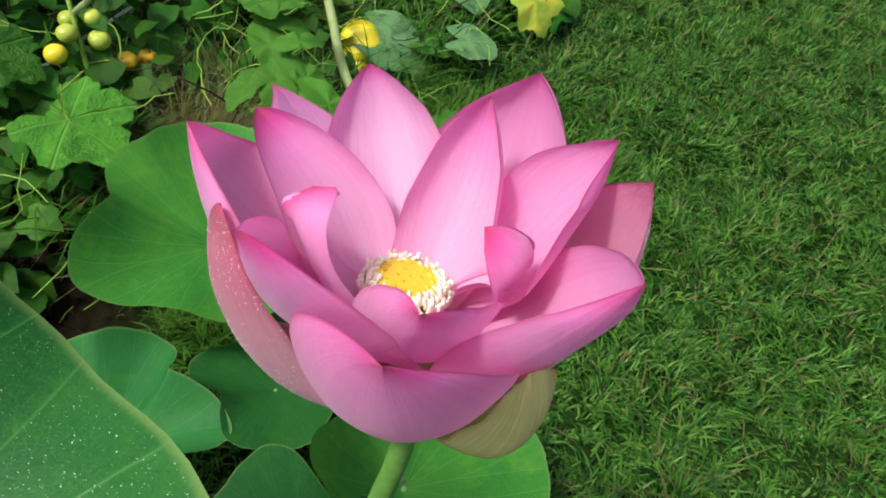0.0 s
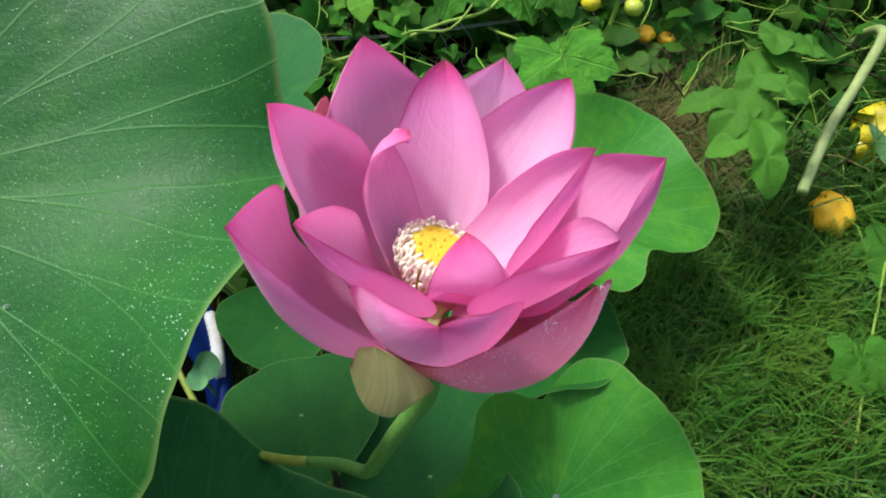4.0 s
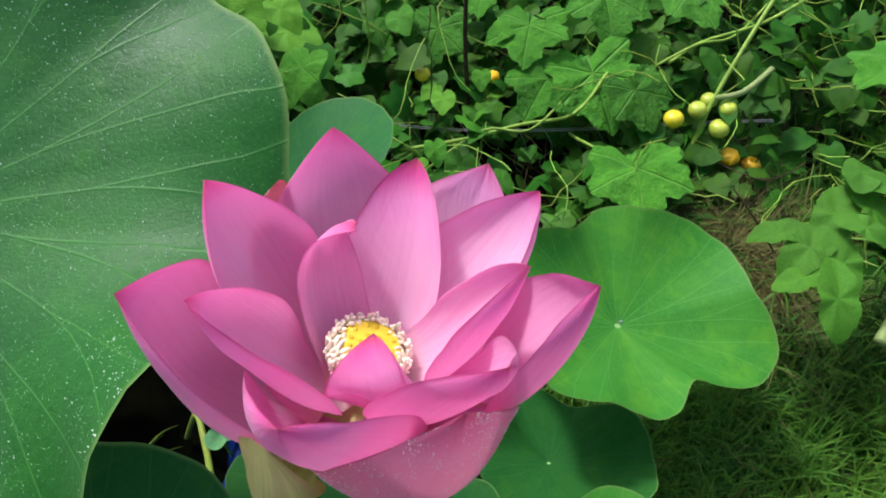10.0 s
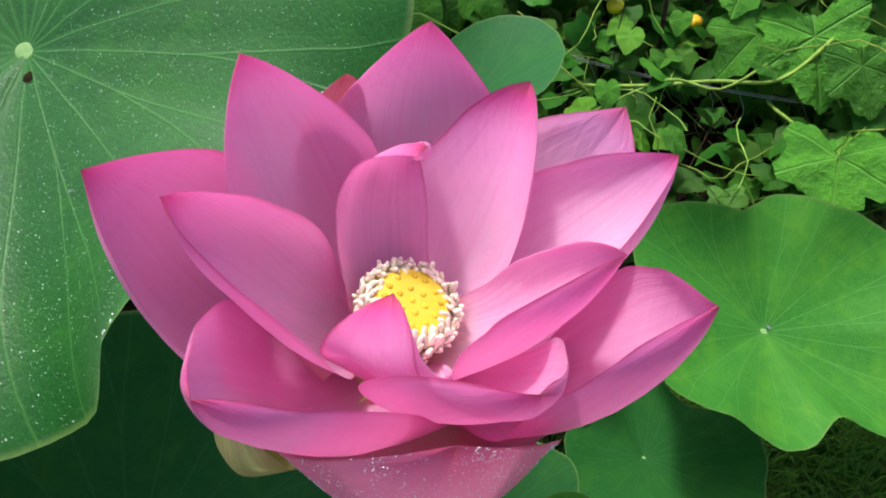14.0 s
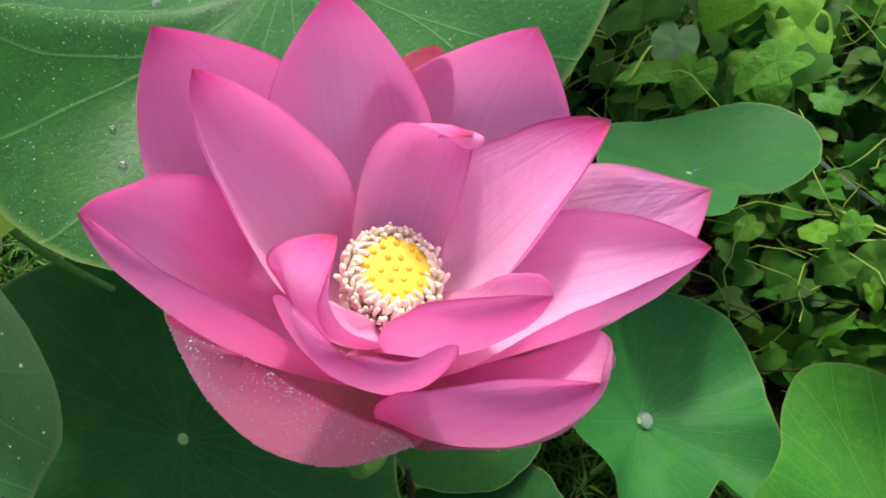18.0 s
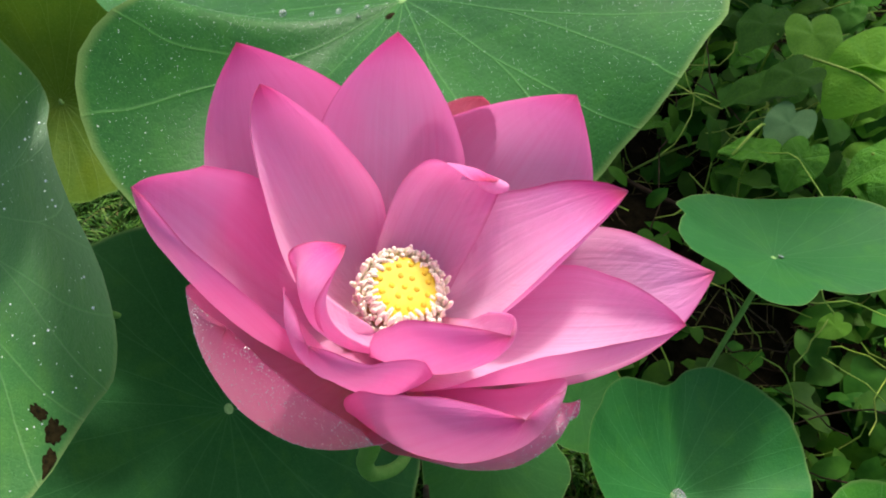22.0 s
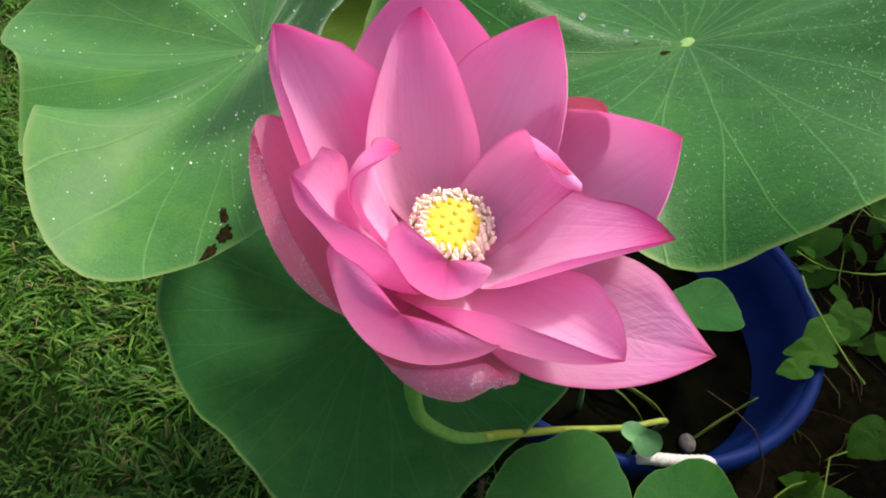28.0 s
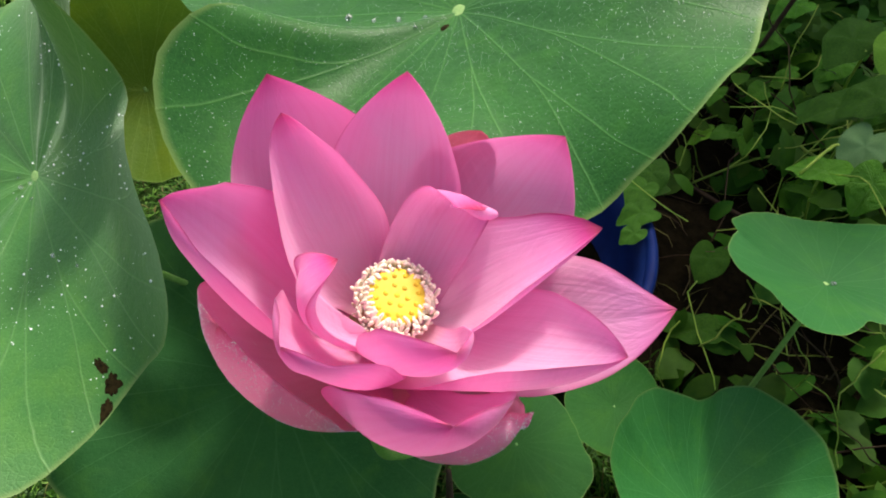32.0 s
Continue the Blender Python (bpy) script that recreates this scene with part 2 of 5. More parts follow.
def simple(name, a, b, scale, rough, spec=0.4, bump=0.3, dist=0.001, thin=0.0, tcol=None):
    """A two-tone mottled surface with fine relief; thin: share of light let through."""
    M = Mat(name)
    c = M.obj()
    rnd = M.n("ObjectInfo").outputs["Random"]
    isl = M.n("NewGeometry").outputs["Random Per Island"]
    n1 = M.noise(scale, 5.0, 0.6, c)
    col = M.mix(M.ramp(n1, [(0.3, (0, 0, 0)), (0.7, (1, 1, 1))]), a, b)
    hsv = M.n("HueSaturation")
    M.l(M.math("MULTIPLY_ADD", M.math("ADD", rnd, isl), 0.30, 0.70), hsv.inputs["Value"])
    M.l(M.math("MULTIPLY_ADD", isl, 0.03, 0.485), hsv.inputs["Hue"])
    M.l(col, hsv.inputs["Color"])
    M.set(hsv.outputs[0], rough, spec)
    if bump:
        M.bump(M.noise(scale * 6, 4.0, 0.6, c), bump, dist)
    if thin:
        M.thin(tcol if tcol else hsv.outputs[0], thin)
    return M.m


STALK = simple("lotus_stalk", (0.13, 0.32, 0.05), (0.22, 0.41, 0.09), 90, 0.55, 0.3, 0.5, 0.0012)
STEM_YELLOW = simple("lotus_stem_yellowing", (0.17, 0.25, 0.03), (0.30, 0.33, 0.05), 60, 0.5, 0.35, 0.6, 0.0012)
RECEPT = simple("receptacle_yellow", (0.76, 0.53, 0.02), (0.70, 0.54, 0.04), 220, 0.45, 0.4, 0.4, 0.0006)
PIT = simple("seed_pit_ochre", (0.71, 0.49, 0.016), (0.72, 0.52, 0.025), 300, 0.5)
ANTHER = simple("stamen_cream", (0.88, 0.80, 0.60), (0.90, 0.85, 0.70), 400, 0.55, 0.3, 0.3, 0.0004)
FILAMENT = simple("filament_orange", (0.72, 0.36, 0.12), (0.80, 0.52, 0.25), 300, 0.5)
BASE_PINK = simple("flower_base_pink", (0.36, 0.12, 0.12), (0.46, 0.20, 0.16), 120, 0.55, 0.3, 0.4, 0.0008)
PETAL_ROLL = simple("petal_rolled_pink", (0.86, 0.34, 0.64), (0.91, 0.48, 0.74), 260, 0.5, 0.3, 0.35, 0.0008, 0.3)
NAVEL = simple("leaf_navel", (0.16, 0.33, 0.09), (0.27, 0.42, 0.14), 300, 0.6)
WITHERED = simple("withered_brown", (0.004, 0.004, 0.002), (0.030, 0.022, 0.008), 260, 0.95, 0.04)
# Blue kept darker than the lit plastic, for the shade inside the tub.
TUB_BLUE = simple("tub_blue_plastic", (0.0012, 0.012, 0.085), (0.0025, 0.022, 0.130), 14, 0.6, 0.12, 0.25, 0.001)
ROPE = simple("rope_white", (0.72, 0.72, 0.70), (0.82, 0.82, 0.80), 140, 0.9, 0.2, 0.8, 0.0015)
VINE_LEAF = simple("vine_leaf_green", (0.042, 0.165, 0.011), (0.090, 0.265, 0.018), 26, 0.55, 0.22, 0.6, 0.002, 0.25)
PEPPER_LEAF = simple("pepper_leaf_green", (0.055, 0.185, 0.012), (0.105, 0.275, 0.020), 22, 0.5, 0.25, 0.5, 0.002, 0.22)
BEAN_LEAF = simple("bean_leaf_green", (0.092, 0.27, 0.016), (0.165, 0.385, 0.026), 22, 0.52, 0.22, 0.5, 0.002, 0.28)
# Undergrowth green lowered to carry the deep shade inside the bed.
SHADED_BED_LEAF = simple("shaded_undergrowth_leaf", (0.019, 0.088, 0.007), (0.054, 0.158, 0.011), 18, 0.6, 0.15, 0.4, 0.002, 0.22)


def veined(name, a, b, ribs, spread):
    """A leaf blade with pale ribs that fan out from its stalk."""
    M = Mat(name)
    c = M.obj()
    x, y, _ = M.sep(c)
    ang = M.math("ARCTAN2", y, x)
    rad = M.math("SQRT", M.math("ADD", M.math("MULTIPLY", x, x), M.math("MULTIPLY", y, y)))
    k = M.math("ADD", M.math("DIVIDE", ang, spread), 0.5)
    d = M.math("MULTIPLY", M.math("ABSOLUTE", M.math("SUBTRACT", M.math("FRACT", k), 0.5)), M.math("MULTIPLY", rad, spread))
    line = M.ramp(d, [(0.0, (1, 1, 1)), (0.010, (0.6, 0.6, 0.6)), (0.024, (0, 0, 0))])
    side = M.n("TexWave")
    side.inputs["Scale"].default_value = 2.2
    side.inputs["Distortion"].default_value = 1.5
    M.l(M.comb(M.math("SUBTRACT", rad, M.math("MULTIPLY", d, 0.9)), 0.0), side.inputs["Vector"])
    fold = M.noise(5.0, 4.0, 0.6, c)
    fine = M.noise(26.0, 4.0, 0.6, c)
    col = M.mix(M.ramp(fold, [(0.3, (0, 0, 0)), (0.7, (1, 1, 1))]), a, b)
    col = M.mix(M.ramp(side.outputs[0], [(0.8, (0, 0, 0)), (1.0, (0.25, 0.25, 0.25))]), col, b)
    col = M.mix(M.ramp(fine, [(0.35, (0.3, 0.3, 0.3)), (0.6, (0, 0, 0))]), col, a)
    col = M.mix(M.math("MULTIPLY", line, 0.5), col, ribs)
    hsv = M.n("HueSaturation")
    M.l(M.math("MULTIPLY_ADD", M.n("ObjectInfo").outputs["Random"], 0.45, 0.75), hsv.inputs["Value"])
    M.l(col, hsv.inputs["Color"])
    M.set(hsv.outputs[0], 0.52, 0.22)
    M.bump(M.math("ADD", M.math("MULTIPLY", line, -0.6), M.math("ADD", fold, M.math("MULTIPLY", fine, 0.3))), 0.5, 0.06)
    M.thin(hsv.outputs[0], 0.25)
    return M.m


YOUNG_BEAN = simple("young_bean_leaf", (0.13, 0.36, 0.018), (0.20, 0.46, 0.028), 3, 0.5, 0.25, 0.35, 0.02, 0.3)
RIBBED_BEAN = veined("bean_leaf_ribbed", (0.066, 0.25, 0.018), (0.120, 0.36, 0.028), (0.15, 0.36, 0.08), 1.1)
GOURD_LEAF = veined("gourd_leaf_ribbed", (0.048, 0.200, 0.015), (0.100, 0.32, 0.022), (0.18, 0.40, 0.08), 1.03)
ROUND_LEAF = simple("gourd_leaf_grey_green", (0.11, 0.26, 0.09), (0.17, 0.33, 0.12), 30, 0.6, 0.3, 0.6, 0.002, 0.2)
YELLOW_LEAF = simple("yellowing_leaf", (0.22, 0.42, 0.05), (0.68, 0.62, 0.05), 2.2, 0.6, 0.3, 0.5, 0.002, 0.25)
VINE_STEM = simple("vine_stem", (0.16, 0.30, 0.035), (0.30, 0.42, 0.06), 50, 0.5, 0.3, 0.4)
PALE_STEM = simple("pale_stem", (0.24, 0.33, 0.10), (0.36, 0.42, 0.16), 40, 0.55, 0.3, 0.5)
DRY = simple("dry_straw", (0.11, 0.08, 0.04), (0.22, 0.17, 0.09), 40, 0.85, 0.2)
TWIG = simple("brown_twig", (0.028, 0.018, 0.010), (0.070, 0.045, 0.026), 60, 0.9, 0.2, 0.8)
FRUIT_YELLOW = simple("fruit_yellow", (0.80, 0.58, 0.01), (0.74, 0.66, 0.03), 30, 0.28, 0.5, 0.1)
FRUIT_ORANGE = simple("fruit_orange", (0.78, 0.38, 0.01), (0.80, 0.50, 0.02), 30, 0.28, 0.5, 0.1)
FRUIT_GREEN = simple("fruit_green_yellow", (0.36, 0.46, 0.05), (0.55, 0.60, 0.07), 30, 0.3, 0.5, 0.1)
M = Mat("grass_blade")
isl = M.n("NewGeometry").outputs["Random Per Island"]
tone = M.ramp(isl, [(0.0, (0.010, 0.046, 0.005)), (0.30, (0.030, 0.118, 0.010)), (0.62, (0.070, 0.192, 0.018)), (0.86, (0.130, 0.280, 0.036)), (0.962, (0.18, 0.33, 0.06)), (0.970, (0.15, 0.14, 0.04)), (1.0, (0.24, 0.18, 0.07))])
M.set(M.mix(M.ramp(M.noise(6.0, 3.0, 0.6, M.obj()), [(0.35, (0.35, 0.35, 0.35)), (0.65, (0, 0, 0))]), tone, (0.05, 0.13, 0.012)), 0.5, 0.2)
M.thin(tone, 0.3)
GRASS = M.m
GRASS_LONG = simple("long_grass_blade", (0.045, 0.140, 0.014), (0.110, 0.225, 0.026), 9, 0.6, 0.12, 0.0, 0.001, 0.3)
GRASS_DRY = simple("grass_dry", (0.09, 0.095, 0.026), (0.17, 0.15, 0.05), 9, 0.7, 0.2, 0.0, 0.001, 0.15)
STONE = simple("grey_stone", (0.07, 0.068, 0.062), (0.17, 0.16, 0.15), 60, 0.8, 0.2, 0.6)
WEED = simple("water_weed_olive", (0.045, 0.075, 0.010), (0.10, 0.14, 0.02), 60, 0.6, 0.2, 0.4)
WIRE = simple("wire_grey", (0.25, 0.27, 0.26), (0.4, 0.42, 0.4), 50, 0.4, 0.5, 0.2)

M = Mat("ground_soil")
c = M.obj()
n1 = M.noise(2.2, 6.0, 0.65, c)
n2 = M.noise(40.0, 6.0, 0.7, c)
# soil set near black: shade under the bed's plants is in its colour
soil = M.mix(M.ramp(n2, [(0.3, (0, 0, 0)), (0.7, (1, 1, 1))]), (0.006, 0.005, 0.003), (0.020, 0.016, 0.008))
turf = M.mix(M.ramp(n2, [(0.35, (0, 0, 0)), (0.7, (1, 1, 1))]), (0.010, 0.028, 0.005), (0.030, 0.058, 0.012))
# far off, blades and turf are seen as one
reach = M.n("VectorMath")
reach.operation = "LENGTH"
M.l(c, reach.inputs[0])
away = M.ramp(M.math("MULTIPLY_ADD", reach.outputs["Value"], 0.5, M.math("MULTIPLY_ADD", n1, 0.5, -1.35)), [(0.0, (0, 0, 0)), (0.55, (1, 1, 1))])
sward = M.mix(M.ramp(n2, [(0.35, (0, 0, 0)), (0.7, (1, 1, 1))]), (0.013, 0.040, 0.005), (0.036, 0.078, 0.010))
turf = M.mix(away, turf, sward)
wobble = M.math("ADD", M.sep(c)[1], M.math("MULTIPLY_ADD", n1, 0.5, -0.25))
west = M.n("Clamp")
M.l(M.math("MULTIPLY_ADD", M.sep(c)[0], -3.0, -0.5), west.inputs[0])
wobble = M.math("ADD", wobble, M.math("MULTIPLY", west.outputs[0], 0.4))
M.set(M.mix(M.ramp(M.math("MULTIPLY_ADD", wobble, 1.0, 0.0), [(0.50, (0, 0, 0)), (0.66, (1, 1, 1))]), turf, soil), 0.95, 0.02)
M.bump(n2, 0.8, 0.02)
GROUND = M.m

# tub water: near black, the shade and blocked sky put into the colour
M = Mat("tub_water")
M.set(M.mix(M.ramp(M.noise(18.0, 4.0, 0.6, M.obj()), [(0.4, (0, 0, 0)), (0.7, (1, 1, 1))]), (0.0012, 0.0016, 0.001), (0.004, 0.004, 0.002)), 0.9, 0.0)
M.bump(M.noise(25.0, 2.0, 0.5, M.obj()), 0.08, 0.004)
WATER = M.m

M = Mat("water_drop")
M.set((0.93, 0.96, 0.95), 0.05, 0.5)
M.b.inputs["Transmission Weight"].default_value = 0.85
M.b.inputs["IOR"].default_value = 1.33
DROP = M.m

M = Mat("dew_bead")
M.set((0.92, 0.95, 0.93), 0.15, 0.6)
M.b.inputs["Transmission Weight"].default_value = 0.05
M.b.inputs["IOR"].default_value = 1.33
DEW = M.m


# ---- mesh helpers ----
def mesh_of(name, verts, faces, mat, uvs=None, smooth=True):
    me = bpy.data.meshes.new(name)
    me.from_pydata([tuple(v) for v in verts], [], faces)
    me.materials.append(mat)
    if smooth:
        me.polygons.foreach_set("use_smooth", [True] * len(me.polygons))
    if uvs is not None:
        lay = me.uv_layers.new(name="UVMap")
        for lp in me.loops:
            lay.data[lp.index].uv = uvs[lp.vertex_index]
    me.update()
    return me


def part_mesh(name, me, parent, label="", at=None):
    ob = new(name, me)
    ob.parent = parent
    if at is not None:
        ob.matrix_basis = at
    if label:
        ob["label"] = label
    return ob


def thing(name, label, category, at=(0, 0, 0), group="", kind=""):
    e = new(name)
    e.empty_display_size = 0.02
    e.location = at
    return tagged(e, label, category, group, kind)


def smooth_line(P, steps):
    """Points along a smooth curve through a few places."""
    out = []
    for i in range(len(P) - 1):
        a, b = P[max(i - 1, 0)], P[i]
        c, d = P[i + 1], P[min(i + 2, len(P) - 1)]
        for k in range(steps):
            t = k / steps
            out.append(0.5 * ((2 * b) + (c - a) * t + (2 * a - 5 * b + 4 * c - d) * t * t + (3 * b - a - 3 * c + d) * t ** 3))
    return out + [P[-1]]


def tube_mesh(name, pts, radii, mat, seg=8, steps=6):
    """A smooth tapering tube through a few points."""
    ring_pts = smooth_line([Vector(p) for p in pts], steps)
    ring_r = []
    for i in range(len(radii) - 1):
        ring_r += [radii[i] + (radii[i + 1] - radii[i]) * k / steps for k in range(steps)]
    ring_r.append(radii[-1])
    verts, faces = [], []
    up = Vector((0.31, 0.17, 0.93))
    for i, q in enumerate(ring_pts):
        T = (ring_pts[min(i + 1, len(ring_pts) - 1)] - ring_pts[max(i - 1, 0)]).normalized()
        X = T.cross(up)
        if X.length < 0.05:
            X = T.cross(Vector((1, 0, 0)))
        X.normalize()
        Y = T.cross(X)
        for k in range(seg):
            a = 2 * math.pi * k / seg
            verts.append(q + (X * math.cos(a) + Y * math.sin(a)) * ring_r[i])
    n = len(ring_pts)
    for i in range(n - 1):
        for k in range(seg):
            faces.append((i * seg + k, i * seg + (k + 1) % seg, (i + 1) * seg + (k + 1) % seg, (i + 1) * seg + k))
    faces.append(tuple(reversed(range(seg))))
    faces.append(tuple((n - 1) * seg + k for k in range(seg)))
    return mesh_of(name, verts, faces, mat)


def lathe_mesh(name, profile, mat, seg=64):
    """A turned shape from (radius, height) pairs."""
    verts, faces = [], []
    for r, z in profile:
        for k in range(seg):
            a = 2 * math.pi * k / seg
            verts.append((r * math.cos(a), r * math.sin(a), z))
    for i in range(len(profile) - 1):
        for k in range(seg):
            faces.append((i * seg + k, i * seg + (k + 1) % seg, (i + 1) * seg + (k + 1) % seg, (i + 1) * seg + k))
    return mesh_of(name, verts, faces, mat)


# ---- ground ----
FLOWER = Vector((-0.008, -0.028, 0.862))
rng = random.Random(4)


def ground_height(x, y):
    return 0.012 * noise.noise(Vector((x * 1.3, y * 1.3, 0.3))) + 0.01 * noise.noise(Vector((x * 5, y * 5, 1.7)))


def build_ground():
    near = [i * 0.08 for i in range(-40, 41)]
    xs = [-3000, -300, -60, -20, -8] + near + [8, 20, 60, 300, 3000]
    verts, faces = [], []
    for y in xs:
        for x in xs:
            far = max(abs(x), abs(y)) > 3.3
            verts.append((x, y, 0 if far else ground_height(x, y)))
    n = len(xs)
    for j in range(n - 1):
        for i in range(n - 1):
            faces.append((j * n + i, j * n + i + 1, (j + 1) * n + i + 1, (j + 1) * n + i))
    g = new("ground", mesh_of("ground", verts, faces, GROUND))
    tagged(g, "garden soil, coloured near black for shade, running into a mown lawn", "ground", kind="structure")


build_ground()


def bed_edge(x):
    """Where the lawn gives way to the overgrown bed."""
    e = 0.62 + 0.07 * math.sin(3.1 * x + 0.4) + 0.04 * math.sin(7.3 * x)
    if x > 1.15:
        e -= 0.22 * min((x - 1.15) / 0.5, 1)
    if x < -0.15:
        e -= 0.25 * min((-0.15 - x) / 0.4, 1)
    return e


def blades(name, count, spot, length, width, mat, lean=0.5, seed=1):
    """Many grass blades in one mesh: each a bent, tapering strip of two quads and a tip."""
    r = random.Random(seed)
    verts, faces = [], []
    while count > 0:
        got = spot(r)
        if got is None:
            continue
        count -= 1
        x, y, k = got
        if (x + 0.64) ** 2 + (y - 0.244) ** 2 < 0.36 ** 2:
            continue
        z = ground_height(x, y) - 0.003
        a = 7.0 * noise.noise(Vector((x * 13, y * 13, seed * 1.7))) + r.gauss(0, 0.9)
        ll = length * k * r.uniform(0.5, 1.35)
        w = width * r.uniform(0.6, 1.25) / 2
        bend = lean * r.uniform(0.3, 1.7)
        dx, dy = math.cos(a), math.sin(a)
        sx, sy = -dy * w, dx * w
        b = len(verts)
        for s, ww in ((0, 0.8), (0.4, 1.0), (0.75, 0.7)):
            o = bend * ll * s * s
            h = ll * s * (1 - 0.28 * bend * s)
            verts.append((x + dx * o - sx * ww, y + dy * o - sy * ww, z + h))
            verts.append((x + dx * o + sx * ww, y + dy * o + sy * ww, z + h))
        o = bend * ll
        verts.append((x + dx * o, y + dy * o, z + ll * (1 - 0.36 * bend)))
        faces += [(b, b + 1, b + 3, b + 2), (b + 2, b + 3, b + 5, b + 4), (b + 4, b + 5, b + 6)]
    return new(name, mesh_of(name, verts, faces, mat))


def lawn_spot(r):
    # denser near, over the parts of the lawn in sight
    if r.random() < 0.62:
        x, y = r.uniform(0.25, 2.7), r.uniform(-1.1, 1.0)
    else:
        x, y = r.uniform(-1.8, 0.3), r.uniform(-1.9, 0.55)
    if y > bed_edge(x) + r.gauss(0, 0.06):
        return None
    tuft = 0.62 + 0.6 * noise.noise(Vector((x * 17, y * 17, 5.0)))
    if (x + 0.64) ** 2 + (y - 0.244) ** 2 < 0.36 ** 2:
        return None
    if r.random() > max(0.25, tuft):
        return None
    tall = 1.0 + 0.9 * max(0.0, 1 - abs(x - 0.55) / 0.5) * max(0.0, min(1.0, (y + 0.1) / 0.4))
    return x, y, tall * max(0.45, 0.75 + 0.55 * noise.noise(Vector((x * 4, y * 4, 9.0))))


def outer_lawn_spot(r):
    # coarser cover round the mown part in sight, thinning outwards
    x, y = r.uniform(-3.2, 4.2), r.uniform(-3.2, 0.8)
    if (0.3 < x < 2.6 and y > -1.05) or (-1.7 < x <= 0.3 and y > -1.8):
        return None
    if y > bed_edge(x) + r.gauss(0, 0.06) or r.random() < (math.hypot(x - 0.5, y) - 1.6) / 2.6:
        return None
    return x, y, max(0.5, 0.8 + 0.5 * noise.noise(Vector((x * 4, y * 4, 9.0))))


def bed_grass_spot(r):
    x, y = r.uniform(0.3, 2.2), r.uniform(0.5, 1.3)
    if y < bed_edge(x) - 0.1 or r.random() > 0.5 + noise.noise(Vector((x * 6, y * 6, 2.0))):
        return None
    return x, y, 1.0


def long_spot(r):
    x, y = r.uniform(0.22, 1.15), r.uniform(0.02, 0.70)
    if r.random() > 0.45 + 0.8 * noise.noise(Vector((x * 7, y * 7, 8.0))):
        return None
    return x, y, 1.0


def dry_spot(r):
    if r.random() < 0.55:
        return r.gauss(0.60, 0.07), r.gauss(0.86, 0.10), 1.5
    x, y = r.uniform(-1.7, 2.6), r.uniform(-1.8, 1.5)
    return x, y, 0.8


tagged(blades("lawn_grass", 170000, lawn_spot, 0.044, 0.0050, GRASS, 0.9, 2), "mown green lawn of short bent blades", "grass", kind="stuff")
tagged(blades("outer_lawn_grass", 52000, outer_lawn_spot, 0.052, 0.0085, GRASS, 0.9, 8), "mown green lawn farther out", "grass", kind="stuff")
tagged(blades("tall_grass", 4500, bed_grass_spot, 0.17, 0.0045, GRASS, 0.8, 3), "long unmown grass at the edge of the bed", "grass", kind="stuff")
tagged(blades("long_grass", 11000, long_spot, 0.085, 0.0034, GRASS_LONG, 0.55, 7), "longer yellow-green grass where the lawn meets the bed", "grass", kind="stuff")
tagged(blades("dry_grass", 6500, dry_spot, 0.09, 0.003, GRASS_DRY, 1.0, 5), "dead straw-coloured grass among the green", "grass", kind="stuff")


def tuft_spot(r):
    return r.gauss(0.585, 0.05), r.gauss(0.82, 0.06), 1.0


tagged(blades("dead_grass_tuft", 1100, tuft_spot, 0.17, 0.0024, GRASS_DRY, 1.1, 6), "clump of dead brown grass at the edge of the bed", "grass", kind="stuff")

# ---- blue tub ----
TUB = Vector((-0.640, 0.244, 0.0))


def build_tub():
    t = thing("tub", "blue plastic garden tub with white rope handles, holding dark water", "tub", TUB)
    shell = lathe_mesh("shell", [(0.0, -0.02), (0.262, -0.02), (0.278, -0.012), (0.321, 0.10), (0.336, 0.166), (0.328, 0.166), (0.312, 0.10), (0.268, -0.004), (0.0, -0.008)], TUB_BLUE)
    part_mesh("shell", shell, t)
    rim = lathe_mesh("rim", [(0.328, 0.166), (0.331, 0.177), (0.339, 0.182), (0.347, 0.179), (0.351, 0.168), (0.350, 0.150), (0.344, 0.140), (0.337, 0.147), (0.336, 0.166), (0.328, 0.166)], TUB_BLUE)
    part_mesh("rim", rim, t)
    for a0 in (0.24, 0.24 + math.pi):
        # three strands laid round one another, worn flat where the rope meets the rim
        verts, faces = [], []
        n, seg = 60, 7
        for strand in range(3):
            for i in range(n + 1):
                s = i / n - 0.5
                a = a0 + s * 0.36
                e = 1 - (2 * abs(s)) ** 6
                r = 0.340 + 0.006 * s
                c = Vector((r * math.cos(a), r * math.sin(a), 0.176 + 0.014 * e))
                out, up = Vector((math.cos(a), math.sin(a), 0)), Vector((0, 0, 1))
                w = 26 * s + strand * 2 * math.pi / 3
                k = 0.0068 + 0.0022 * e
                c += (out * math.cos(w) + up * math.sin(w)) * k * 0.16
                for j in range(seg):
                    q = 2 * math.pi * j / seg
                    verts.append(c + (out * math.cos(q) + up * math.sin(q)) * k)
            o = strand * (n + 1) * seg
            for i in range(n):
                for j in range(seg):
                    faces.append((o + i * seg + j, o + i * seg + (j + 1) % seg, o + (i + 1) * seg + (j + 1) % seg, o + (i + 1) * seg + j))
        part_mesh("rope_handle", mesh_of("rope_handle", verts, faces, ROPE), t, "white braided rope handle")
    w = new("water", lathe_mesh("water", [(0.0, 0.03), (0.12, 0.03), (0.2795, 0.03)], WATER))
    w.location = TUB
    tagged(w, "still water standing in the tub, coloured near black for shade", "water", kind="structure")


build_tub()

